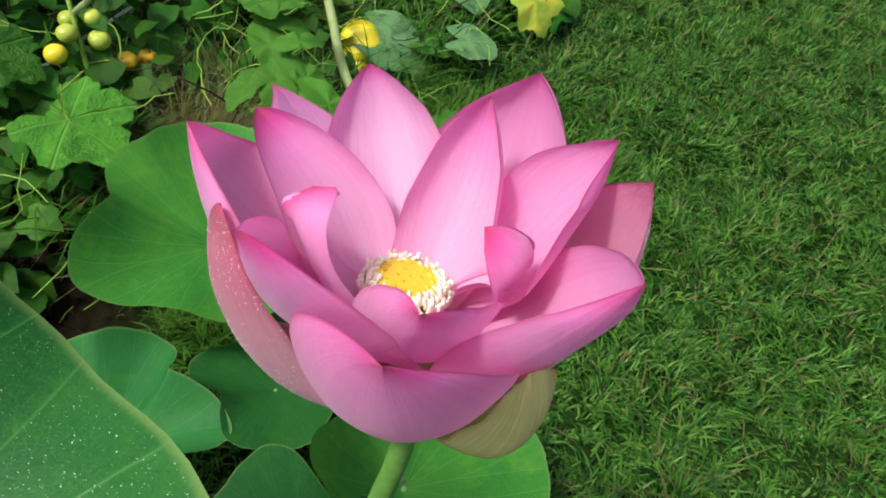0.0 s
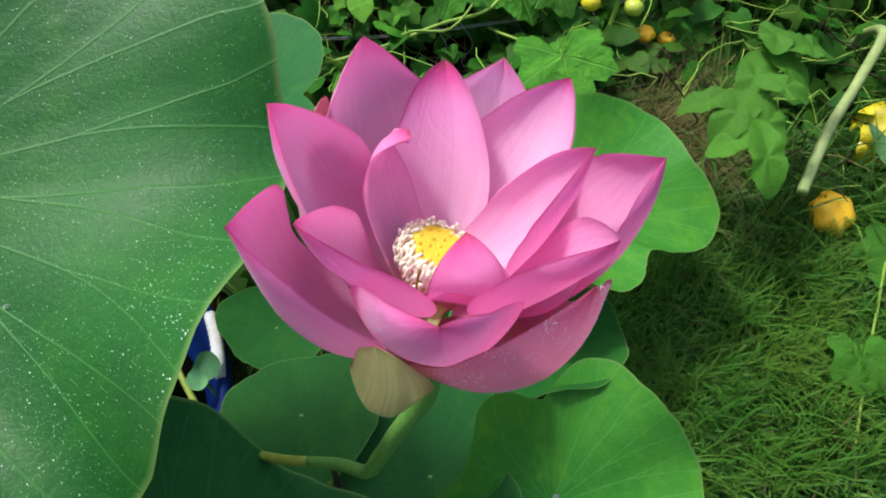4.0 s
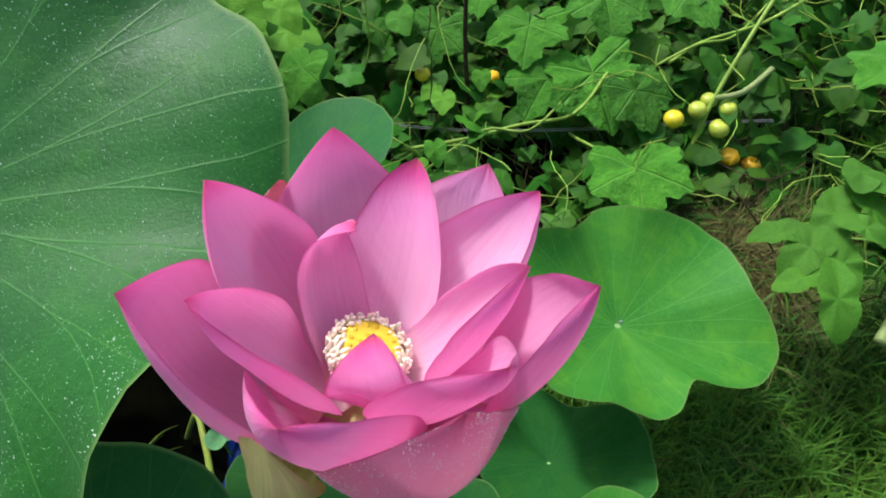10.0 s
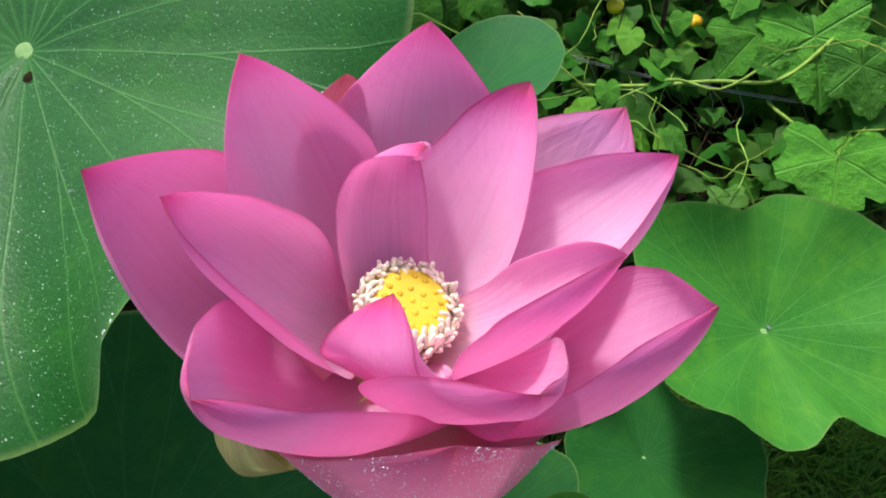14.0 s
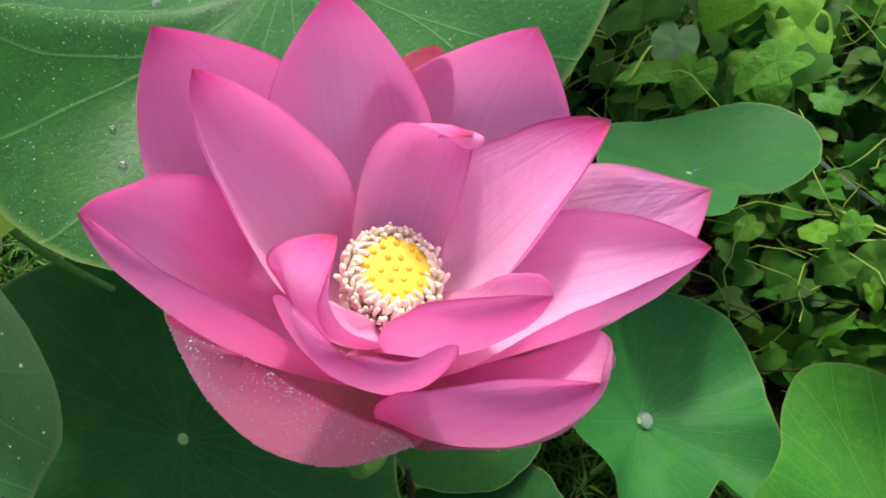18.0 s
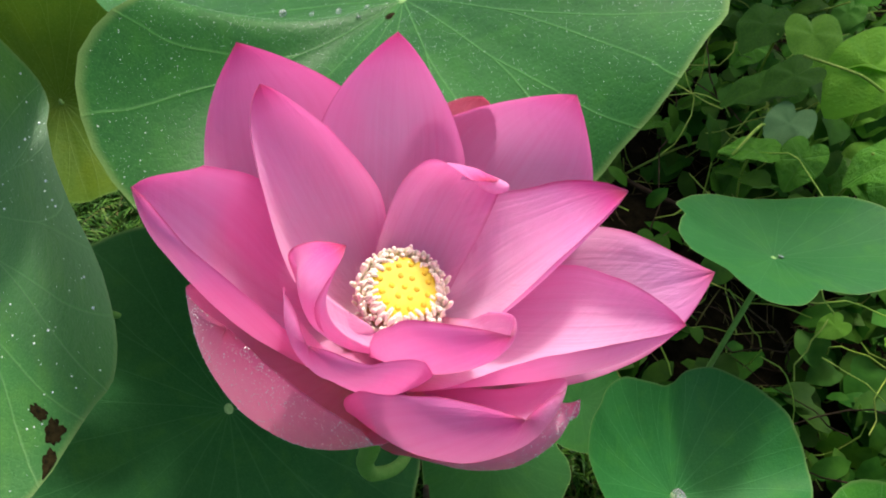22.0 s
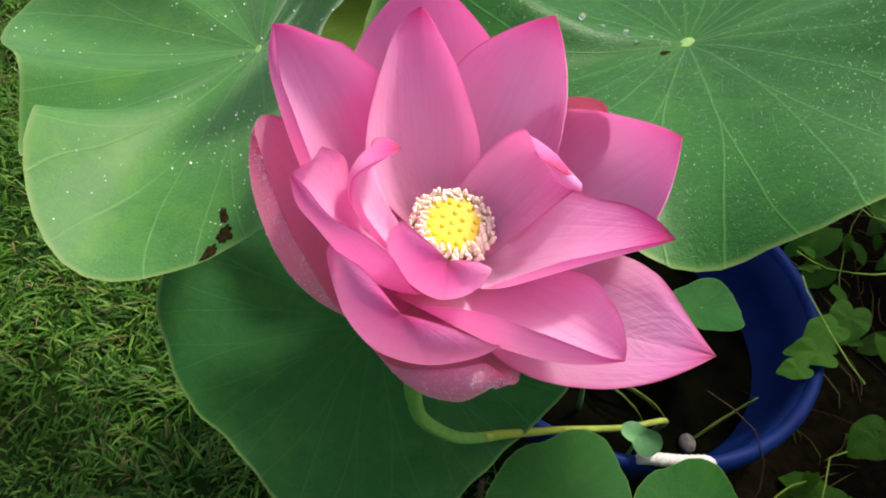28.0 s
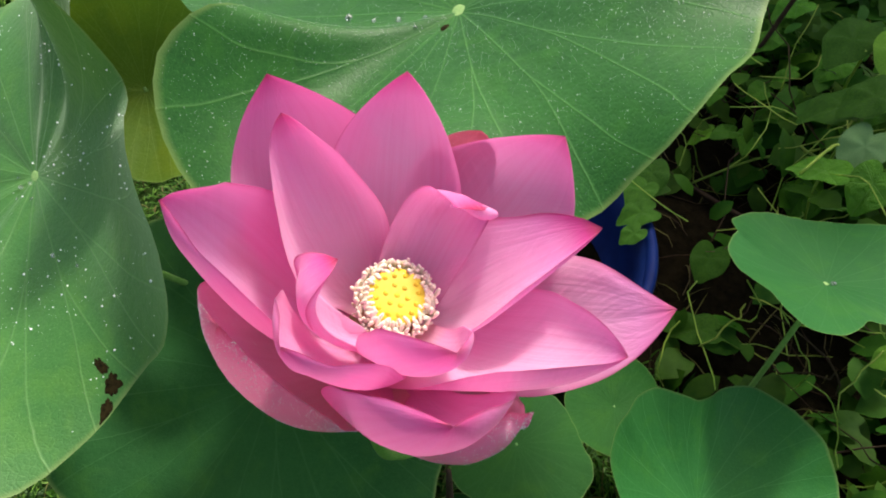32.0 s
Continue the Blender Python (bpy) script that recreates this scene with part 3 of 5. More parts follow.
weed = thing("water_weed", "yellow-green grassy weed lying in the tub's water", "water weed", (-0.52, 0.19, 0.03))
for k, (ex, ey, ez) in enumerate(((0.05, 0.17, 0.05), (0.03, 0.15, 0.035), (0.07, 0.13, 0.045), (0.00, 0.10, 0.03))):
    part_mesh("blade", tube_mesh("blade", [(0, -0.012 * k, -0.03), (ex * 0.4, ey * 0.35, ez), (ex * 0.8, ey * 0.75, ez * 0.9), (ex, ey, 0.004)], [0.0026, 0.0030, 0.0024, 0.0007], WEED, 6, 4), weed)
twig_in_tub = thing("twig", "thin brown-green twig slanting out of the tub's water", "twig", (-0.45, 0.40, 0.02))
part_mesh("stalk", tube_mesh("stalk", [(0, 0, 0), (-0.03, 0.04, 0.04), (-0.075, 0.10, 0.075)], [0.003, 0.0028, 0.0015], WEED, 6, 4), twig_in_tub)
stone = new("stone", mesh_of("stone", [(v.x * 0.019, v.y * 0.015, v.z * 0.013 * (1 + 0.3 * noise.noise(v * 2))) for v in (Vector((math.sin(math.pi * i / 10) * math.cos(math.pi * j / 8), math.sin(math.pi * i / 10) * math.sin(math.pi * j / 8), math.cos(math.pi * i / 10))) for i in range(11) for j in range(16))], [(i * 16 + j, i * 16 + (j + 1) % 16, (i + 1) * 16 + (j + 1) % 16, (i + 1) * 16 + j) for i in range(10) for j in range(16)], STONE))
stone.location = (-0.437, 0.392, 0.036)
tagged(stone, "small pale grey stone at the tub's water line", "stone")


# ---- lotus leaves ----
def leaf_frame(center, tilt):
    n = Vector((tilt[0], tilt[1], 1)).normalized()
    ex = (Vector((1, 0, 0)) - n * n.x).normalized()
    return Vector(center), ex, n.cross(ex), n


def leaf_edge(a, outline):
    r = 1.0
    for k in range(1, len(outline) // 2 + 1):
        r += outline[2 * k - 2] * math.cos(k * a) + outline[2 * k - 1] * math.sin(k * a)
    return r


def leaf_rise(s, a, cup, wave):
    """Height of the blade: its bowl, and undulations that die away towards the navel, the tighter the sooner."""
    h = cup * (0.18 * s + 0.82 * s * s)
    for k in range(2, len(wave) // 2 + 2):
        h += (wave[2 * k - 4] * math.cos(k * a) + wave[2 * k - 3] * math.sin(k * a)) * s ** (1.5 + 0.45 * k)
    return h


def leaf_point(f, s, a, r, cup, outline, wave, ripple=1.0):
    """Point of the blade at share s of the way from navel to edge, in direction a."""
    c, ex, ey, n = f
    er = leaf_edge(a, outline)
    er *= 1 + ripple * (0.008 * math.sin(11 * a + r * 40) + 0.005 * math.sin(23 * a + 1.0 + r * 17))
    h = leaf_rise(s, a, cup, wave) + ripple * (0.0026 * s * math.sin(21 * a) * (1 - 0.5 * s) + 0.002 * s * s * math.sin(42 * a + 1.3))
    h += 0.018 * (1 - math.exp(-(s * 9) ** 2)) - 0.018
    return c + (ex * math.cos(a) + ey * math.sin(a)) * (s * er * r) + n * (h * r)


LEAF_DATA = {}


def lotus_leaf(key, label, mat, center, tilt, r, cup, outline, wave, foot=None, group="lotus leaves", stalk_r=0.0042):
    f = leaf_frame(center, tilt)
    LEAF_DATA[key] = (f, r, cup, outline, wave)
    t = thing("lotus_leaf", label, "lotus leaf", center, group)
    inv = Matrix.Translation(-Vector(center))
    rings, seg = 16, 126
    verts, uvs, faces = [], [], []
    for i in range(rings + 1):
        s = max((i / rings) ** 0.9, 0.0004)
        for k in range(seg + 1):
            a = 2 * math.pi * k / seg
            verts.append(leaf_point(f, s, a, r, cup, outline, wave))
            uvs.append((k / seg, s))
    for i in range(rings):
        o = i * (seg + 1)
        for k in range(seg):
            faces.append((o + k, o + seg + 1 + k, o + seg + 2 + k, o + k + 1))
    me = mesh_of("blade", [inv @ Vector(v) for v in verts], faces, mat, uvs)
    part_mesh("blade", me, t)
    # pale pad where the stalk meets the blade
    pad = lathe_mesh("navel", [(0.0, 0.0003), (0.45, 0.0004), (0.8, 0.0003), (1.0, -0.0004)], NAVEL, 20)
    pad.transform(Matrix.Diagonal((0.034 * r * (0.85 if r > 0.15 else 0.7), 0.025 * r * (0.85 if r > 0.15 else 0.7), 1, 1)))
    m = Matrix((f[1], f[2], f[3])).transposed().to_4x4()
    m.translation = f[3] * (0.0008 - 0.018 * r)
    part_mesh("navel", pad, t, "pale green navel of the leaf", m)
    c = Vector(center)
    b = Vector(foot) if foot else Vector((c.x + 0.25 * (TUB.x - c.x), c.y + 0.25 * (TUB.y - c.y), 0.0))
    d = b - c
    pts = [c - f[3] * (0.001 + 0.018 * r), c + Vector((d.x * 0.10, d.y * 0.10, d.z * 0.25)), c + Vector((d.x * 0.45, d.y * 0.45, d.z * 0.62)), b]
    part_mesh("stalk", tube_mesh("stalk", [p - c for p in pts], [stalk_r * 0.9] + [stalk_r] * (len(pts) - 1), STALK, 10), t)
    return t


LEAF_BRIGHT2 = lotus_leaf_material("lotus_leaf_blue_green", (0.016, 0.135, 0.028), (0.034, 0.185, 0.040), (0.08, 0.26, 0.08), 0.48, 0.12, 0.0, 0.15)
LEAF_BACK = lotus_leaf_material("lotus_leaf_smooth", (0.013, 0.108, 0.024), (0.027, 0.148, 0.034), (0.06, 0.20, 0.06), 0.5, 0.12, 0.0, 0.15)
LEAF_YOUNG = lotus_leaf_material("lotus_leaf_young", (0.09, 0.27, 0.11), (0.15, 0.35, 0.16), (0.2, 0.4, 0.2), 0.5, 0.12, 0.0, 0.15)
LEAF_OLIVE = lotus_leaf_material("lotus_leaf_olive", (0.060, 0.13, 0.010), (0.10, 0.19, 0.015), (0.16, 0.25, 0.05), 0.5, 0.3)
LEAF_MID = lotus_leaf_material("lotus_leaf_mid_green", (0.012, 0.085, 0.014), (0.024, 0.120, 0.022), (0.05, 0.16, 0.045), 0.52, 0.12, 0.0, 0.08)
BIG_LEAF = lotus_leaf("big_leaf", "large dewy green lotus leaf with a rolling edge beside the flower", LEAF_BIG, foot=(-0.46, 0.20, 0.03), center=(-0.3920, 0.1302, 0.8083), tilt=(-0.006, -0.539), r=0.3836, cup=0.178,
    outline=(-0.348, 0.249, 0.122, -0.121, 0.028, -0.082, -0.030, 0.076, -0.003, 0.054, 0.013, -0.040, 0.009, -0.009, -0.018, 0.010),
    wave=(-0.143, -0.091, 0.048, -0.012, 0.011, -0.011, 0.001, -0.017, -0.028, -0.016, -0.051, 0.010, -0.028, 0.030))
NEAR_LEAF = lotus_leaf("near_leaf", "large grey-green lotus leaf, dewy and insect-eaten at its edge", LEAF_PALE, foot=(-0.58, 0.10, 0.03), center=(-0.3889, -0.3031, 0.7093), tilt=(0.290, -0.518), r=0.2474, cup=0.322,
    outline=(0.002, -0.198, 0.060, 0.151, 0.064, 0.023, 0.027, 0.015, -0.002, -0.010, -0.008, -0.027, 0.085, -0.001, -0.040, -0.097),
    wave=(-0.164, 0.004, 0.033, -0.140, -0.038, 0.006, -0.030, -0.041, -0.075, -0.060, 0.009, -0.023, 0.013, 0.034))
lotus_leaf("right_leaf", "bright green lotus leaf with a wavy scalloped edge", LEAF_BRIGHT, foot=(0.24, 0.38, 0), center=(0.2738, 0.4295, 0.2915), tilt=(0.245, -0.126), r=0.1904, cup=0.293,
    outline=(0.049, 0.062, 0.093, 0.103, 0.032, 0.013, 0.031, -0.067, 0.022, 0.003, -0.011, -0.088),
    wave=(-0.046, 0.046, 0.051, 0.032, -0.037, -0.005, 0.043, 0.029, -0.01, 0.026))
lotus_leaf("back_leaf", "smooth mid-green lotus leaf in front of the vines", LEAF_BACK, foot=(-0.13, 0.44, 0), center=(-0.2193, 0.6254, 0.3885), tilt=(-0.234, 0.176), r=0.1590, cup=0.141,
    outline=(-0.09, 0.177, -0.145, -0.008, -0.09, -0.02, -0.03, 0.017, -0.034, 0.008, 0.018, 0.04),
    wave=(-0.085, 0.046, -0.021, -0.034, 0.007, -0.005, -0.004, 0.022, -0.007, -0.018))
lotus_leaf("drop_leaf", "cupped green lotus leaf holding one large water drop", LEAF_BRIGHT2, foot=(-0.06, 0.33, 0), center=(-0.0358, 0.3714, 0.2002), tilt=(0.304, 0.237), r=0.1636, cup=0.424,
    outline=(-0.061, 0.056, -0.077, 0.021, 0.05, -0.005, -0.069, 0.05, 0.005, 0.056, -0.01, 0.076),
    wave=(-0.015, 0.105, 0.042, -0.047, 0.013, -0.018, -0.049, -0.049, -0.003, -0.05))
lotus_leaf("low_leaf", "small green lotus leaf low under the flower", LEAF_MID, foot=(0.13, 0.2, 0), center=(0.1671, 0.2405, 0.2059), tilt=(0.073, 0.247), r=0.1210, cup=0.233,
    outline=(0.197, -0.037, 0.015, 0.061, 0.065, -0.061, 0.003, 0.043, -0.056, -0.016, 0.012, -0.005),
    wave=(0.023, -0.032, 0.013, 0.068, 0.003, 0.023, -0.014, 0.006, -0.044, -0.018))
lotus_leaf("bright_leaf", "bright yellow-green lotus leaf over the lawn", LEAF_BRIGHT, foot=(0.12, 0.02, 0), center=(0.1592, 0.0088, 0.1810), tilt=(0.322, -0.420), r=0.2046, cup=0.289,
    outline=(0.002, -0.093, 0.048, 0.06, -0.017, 0.014, -0.008, -0.002, -0.005, -0.041, 0.055, 0.051),
    wave=(0.009, -0.095, 0.046, 0.053, -0.064, 0.011, -0.024, -0.018, -0.023, -0.001))
lotus_leaf("under_leaf", "wide green lotus leaf in the flower's shade, coloured dark for it", LEAF_SHADED, foot=(-0.48, 0.14, 0.03), center=(-0.2842, -0.1377, 0.4098), tilt=(0.264, 0.086), r=0.2576, cup=0.075,
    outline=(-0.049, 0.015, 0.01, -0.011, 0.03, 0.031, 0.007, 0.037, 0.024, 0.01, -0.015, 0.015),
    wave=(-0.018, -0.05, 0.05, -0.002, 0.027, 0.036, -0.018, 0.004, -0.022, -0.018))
lotus_leaf("mid_leaf", "small round dark green lotus leaf over the tub's rim", LEAF_MID, foot=(-0.24, 0.17, 0.0), center=(-0.1683, 0.1490, 0.2757), tilt=(-0.045, 0.034), r=0.0983, cup=-0.001,
    outline=(0.047, 0.02, 0.061, -0.03, -0.034, 0.064, 0.001, -0.011, -0.004, 0.012, 0.004, -0.028),
    wave=(0.012, -0.009, -0.0, 0.015, -0.01, -0.005, -0.004, -0.004, 0.009, -0.006))
lotus_leaf("dark_leaf", "small lotus leaf beneath the flower, coloured dark for its shade", LEAF_SHADED, foot=(-0.04, 0.08, 0), center=(-0.0055, 0.0528, 0.2444), tilt=(0.049, -0.038), r=0.1267, cup=0.053,
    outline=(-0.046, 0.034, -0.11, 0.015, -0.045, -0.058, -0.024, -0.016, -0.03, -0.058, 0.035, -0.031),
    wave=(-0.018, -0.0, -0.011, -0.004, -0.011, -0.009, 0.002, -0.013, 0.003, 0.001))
lotus_leaf("olive_leaf", "half-folded olive-green lotus leaf standing between two larger ones", LEAF_OLIVE, foot=(-0.55, 0.12, 0.03), center=(-0.4500, -0.1850, 0.7400), tilt=(1.1, -0.1), r=0.095, cup=0.35,
    outline=(-0.05, 0.06, 0.08, 0.02, -0.04, 0.03, 0.02, -0.02, 0.0, 0.02, 0.01, -0.02),
    wave=(0.15, 0.05, -0.04, 0.03, 0.02, 0.01, 0.0, 0.02, 0.01, 0.0))
lotus_leaf("tub_leaf", "small dark lotus leaf hanging over the water in the tub", LEAF_SHADED, foot=(-0.66, 0.30, 0.03), center=(-0.6300, 0.3750, 0.1800), tilt=(-0.25, -0.15), r=0.072, cup=0.12,
    outline=(0.15, 0.02, 0.06, -0.03, -0.03, 0.05, 0.0, -0.01, 0.0, 0.01, 0.0, -0.02),
    wave=(0.10, -0.05, 0.0, 0.03, -0.01, 0.0, 0.0, 0.0, 0.0, 0.0), stalk_r=0.0028)
lotus_leaf("folded_leaf", "young pale lotus leaf still folded, at the tub's rim", LEAF_YOUNG, foot=(-0.29, 0.235, 0.0), center=(-0.3250, 0.2600, 0.2080), tilt=(0.45, -0.25), r=0.024, cup=0.25,
    outline=(0.10, 0.16, -0.12, 0.30, 0.02, 0.0, 0.05, 0.0, 0.0, 0.01, 0.0, 0.0),
    wave=(-0.25, 0.0, 0.0, 0.0, 0.0, 0.0, 0.0, 0.0, 0.0, 0.0), stalk_r=0.0025)
lotus_leaf("rim_leaf", "small dark green lotus leaf beside the tub", LEAF_MID, foot=(-0.20, 0.28, 0.0), center=(-0.2150, 0.3330, 0.1950), tilt=(0.12, 0.05), r=0.085, cup=0.12,
    outline=(0.03, 0.02, 0.05, -0.02, -0.02, 0.04, 0.01, -0.01, 0.0, 0.012, 0.004, -0.02),
    wave=(0.06, -0.04, 0.01, 0.03, -0.01, 0.0, -0.004, 0.0, 0.009, 0.0))


# ---- lotus flower ----
def bezier(p, v):
    return p[0] * (1 - v) ** 3 + p[1] * (3 * (1 - v) ** 2 * v) + p[2] * (3 * (1 - v) * v * v) + p[3] * v ** 3


def bezier_slope(p, v):
    return (p[1] - p[0]) * (3 * (1 - v) ** 2) + (p[2] - p[1]) * (6 * (1 - v) * v) + (p[3] - p[2]) * (3 * v * v)


def petal_mesh(name, mat, tip, az, p1, p2, w, pm, cup, twist, q, asym=0.0, curl=0.0, curl_from=0.75, tip_cup=0.0, late_twist=0.0, fold=(0, 0), belly=(0, 0), shoulder=(0, 0), base=0.012, sink=0.0, seed=0, nick=0.0):
    """A cupped petal. az: heading of its base; p1, p2: (out, up, aside) of the midrib's handles from base and tip;
    w: half width, widest at pm; cup: how far the cross-section bends in, tip_cup more so towards the tip; curl: roll of the tip, in radians;
    fold: bend of each rim; belly, shoulder: extra width of each side at the middle and near the tip; nick: raggedness of the rim."""
    d = Vector((math.cos(az), math.sin(az), 0))
    s = Vector((-math.sin(az), math.cos(az), 0))
    z = Vector((0, 0, 1))
    b = FLOWER + d * base + z * sink
    tip = Vector(tip)
    P = [b, b + d * p1[0] + z * p1[1] + s * p1[2], tip + d * p2[0] + z * p2[1] + s * p2[2], tip]
    nu, nv = 24, 44
    mids, Ws, Ns, Ts = [], [], [], []
    total = 0.0
    for j in range(nv + 1):
        v = j / nv
        T = bezier_slope(P, v).normalized()
        W = (s - T * T.dot(s)).normalized()
        N = W.cross(T)
        total += N.dot(z * 0.5 - d)
        mids.append(bezier(P, v))
        Ws.append(W)
        Ns.append(N)
        Ts.append(T)
    sign = 1 if total >= 0 else -1
    verts, uvs, faces = [], [], []
    e = q * pm / (1 - pm)
    top = pm ** e * (1 - pm) ** q
    pos = None
    for j in range(nv + 1):
        v = j / nv
        N, T = Ns[j] * sign, Ts[j]
        ang = max(0.0, curl * (v - curl_from) / (1 - curl_from)) if curl > 0 else min(0.0, curl * (v - curl_from) / (1 - curl_from))
        if v > curl_from and j:
            Tc = T * math.cos(ang) + N * math.sin(ang)
            N = N * math.cos(ang) - T * math.sin(ang)
            step = (bezier(P, v) - bezier(P, v - 1 / nv)).length
            pos = (mids[j - 1] if pos is None else pos) + Tc * step
            mids[j] = pos.copy()
        a = twist * v + late_twist * v * v
        W = Ws[j]
        W2 = W * math.cos(a) + N * math.sin(a)
        N2 = N * math.cos(a) - W * math.sin(a)
        x = min(max(0.2 + 0.8 * v, 1e-4), 1 - 1e-4)
        f = x ** e * (1 - x) ** q / top if j < nv else 0.004
        th = max(cup * (0.28 + 0.72 * math.sin(math.pi * v ** 0.78)) + tip_cup * v, 0.02)
        g1, g2 = math.exp(-((v - 0.45) / 0.2) ** 2), math.exp(-((v - 0.8) / 0.15) ** 2)
        for i in range(nu + 1):
            u = 2 * i / nu - 1
            h = 0 if u < 0 else 1
            wu = w * (1 + asym * u + abs(u) * (belly[h] * g1 + shoulder[h] * g2))
            wu *= 1 + abs(u) ** 6 * (0.012 * noise.noise(Vector((v * 9, u * 2, seed * 2.7))) + nick * noise.noise(Vector((v * 30, u, seed))))
            side = wu * f * math.sin(u * th) / th
            lift = wu * f * (1 - math.cos(u * th)) / th
            k = max(0.0, abs(u) - 0.5) / 0.5
            lift += w * f * k * k * math.sin(math.pi * v) * fold[h]
            wob = 0.0009 * noise.noise(Vector((u * 1.6 + seed * 7.1, v * 4.5, seed * 3.3))) * (0.3 + abs(u))
            wob += 0.0005 * noise.noise(Vector((u * 5 + seed, v * 11, seed * 1.9))) * abs(u)
            # shallow pleats along the veins, strongest towards the rim
            wob += 0.00006 * math.sin(u * 19 + seed + 1.5 * v) * math.sin(math.pi * v) * (0.3 + abs(u))
            verts.append(mids[j] + W2 * side + N2 * (lift + wob - 0.0005 * math.exp(-(u * 9) ** 2)))
            uvs.append((i / nu, v))
    for j in range(nv):
        for i in range(nu):
            k = j * (nu + 1) + i
            faces.append((k, k + 1, k + nu + 2, k + nu + 1))
    return mesh_of(name, [p - FLOWER for p in verts], faces, mat, uvs)


def petal_dew(name, me, parent, count, low, seed, label):
    """Fine beads of dew on the outer face of a petal, from share low of its length to the tip."""
    r = random.Random(seed)
    bm = bmesh.new()
    bmesh.ops.create_icosphere(bm, subdivisions=1, radius=1.0)
    ball = [v.co.copy() for v in bm.verts]
    tris = [tuple(v.index for v in f.verts) for f in bm.faces]
    bm.free()
    verts, faces = [], []
    polys = [f for f in me.polygons if me.uv_layers[0].data[f.loop_indices[0]].uv.y > low]
    for _ in range(count):
        f = polys[r.randrange(len(polys))]
        c = [me.vertices[i].co for i in f.vertices]
        a, b = r.random(), r.random()
        q = c[0].lerp(c[1], a).lerp(c[3 % len(c)].lerp(c[2], a), b)
        if noise.noise(q * 70) < r.uniform(-0.45, 0.35):
            continue
        size = 0.00009 + 0.00020 * r.random() ** 3
        out = f.normal.dot(Vector((q.x, q.y, -0.02)))
        q = q + f.normal * (1 if out > 0 else -1) * size * 0.6
        o = len(verts)
        verts += [q + v * size for v in ball]
        faces += [tuple(o + i for i in t) for t in tris]
    part_mesh(name, mesh_of(name, verts, faces, DEW), parent, label)


def build_flower():
    fl = thing("lotus_flower", "open pink lotus flower with a yellow seed head and cream stamens", "lotus flower", FLOWER)
    count = [0]

    def petal(label="", mat=PETAL, name="petal", **kw):
        count[0] += 1
        return part_mesh(name, petal_mesh(name, mat, seed=count[0], **kw), fl, label)

    petal(mat=PETAL_OUTER, tip=(-0.0958, -0.0640, 0.9764), az=-2.483, p1=(0.0892, 0.0204, -0.0135), p2=(-0.0123, -0.0301, 0.0017), w=0.0604, pm=0.622, cup=1.105, twist=-0.310, q=1.100, asym=-0.065,
          curl=0.18, curl_from=0.75, tip_cup=0.65, late_twist=-0.20, fold=(-0.15, -0.13), belly=(-0.11, 0.12), shoulder=(0.08, -0.04), base=0.017, sink=-0.008)
    petal(tip=(-0.0777, -0.0646, 0.9661), az=-2.702, p1=(0.0325, -0.0089, -0.0067), p2=(-0.0259, -0.0120, 0.0007), w=0.0292, pm=0.666, cup=0.111, twist=-0.179, q=0.751, asym=0.217,
          curl=0.85, curl_from=0.75, tip_cup=1.41, late_twist=-0.16, fold=(0.18, 0.45), belly=(0.19, 0.12), shoulder=(0.00, -0.25), base=0.011, sink=0.004)
    petal(tip=(-0.0798, 0.0045, 0.9743), az=3.132, p1=(0.0512, 0.0350, -0.0278), p2=(-0.0028, -0.0339, 0.0012), w=0.0471, pm=0.531, cup=0.715, twist=-0.364, q=0.813, asym=0.216,
          curl=0.07, curl_from=0.75, tip_cup=1.00, late_twist=-0.01, fold=(0.16, -0.16), belly=(-0.02, -0.01), shoulder=(-0.00, 0.05), base=0.014, sink=-0.002)
    petal(tip=(-0.0355, 0.0763, 0.9506), az=2.119, p1=(0.0885, 0.0350, -0.0148), p2=(-0.0115, -0.0332, 0.0132), w=0.0490, pm=0.598, cup=0.739, twist=0.398, q=0.848, asym=0.089,
          curl=0.30, curl_from=0.75, tip_cup=0.73, late_twist=-0.22, fold=(0.10, -0.04), belly=(0.01, 0.02), shoulder=(0.01, -0.01), base=0.014, sink=-0.002)
    petal(tip=(0.0103, 0.0788, 0.9235), az=1.527, p1=(0.0358, -0.0056, -0.0098), p2=(-0.0633, -0.0183, -0.0081), w=0.0378, pm=0.633, cup=0.791, twist=-0.193, q=0.733, asym=0.351,
          curl=0.24, curl_from=0.75, tip_cup=0.91, late_twist=-0.07, fold=(-0.06, -0.24), belly=(0.03, 0.06), shoulder=(-0.02, -0.13), base=0.011, sink=0.004)
    petal(tip=(0.0511, 0.1013, 0.9024), az=1.373, p1=(0.0635, 0.0003, 0.0029), p2=(-0.0466, -0.0012, -0.0031), w=0.0413, pm=0.471, cup=0.416, twist=0.387, q=0.959, asym=0.025,
          curl=0.14, curl_from=0.75, tip_cup=-0.03, late_twist=0.17, fold=(-0.04, -0.20), belly=(0.03, -0.03), shoulder=(0.08, 0.05), base=0.017, sink=-0.008)
    petal(tip=(0.0773, 0.0575, 0.9237), az=0.590, p1=(0.0676, 0.0168, 0.0069), p2=(-0.0085, -0.0182, -0.0039), w=0.0406, pm=0.430, cup=0.631, twist=-0.195, q=0.870, asym=0.010,
          curl=-0.05, curl_from=0.75, tip_cup=0.92, late_twist=0.28, fold=(0.23, 0.10), belly=(-0.12, 0.05), shoulder=(-0.09, 0.04), base=0.014, sink=-0.002)
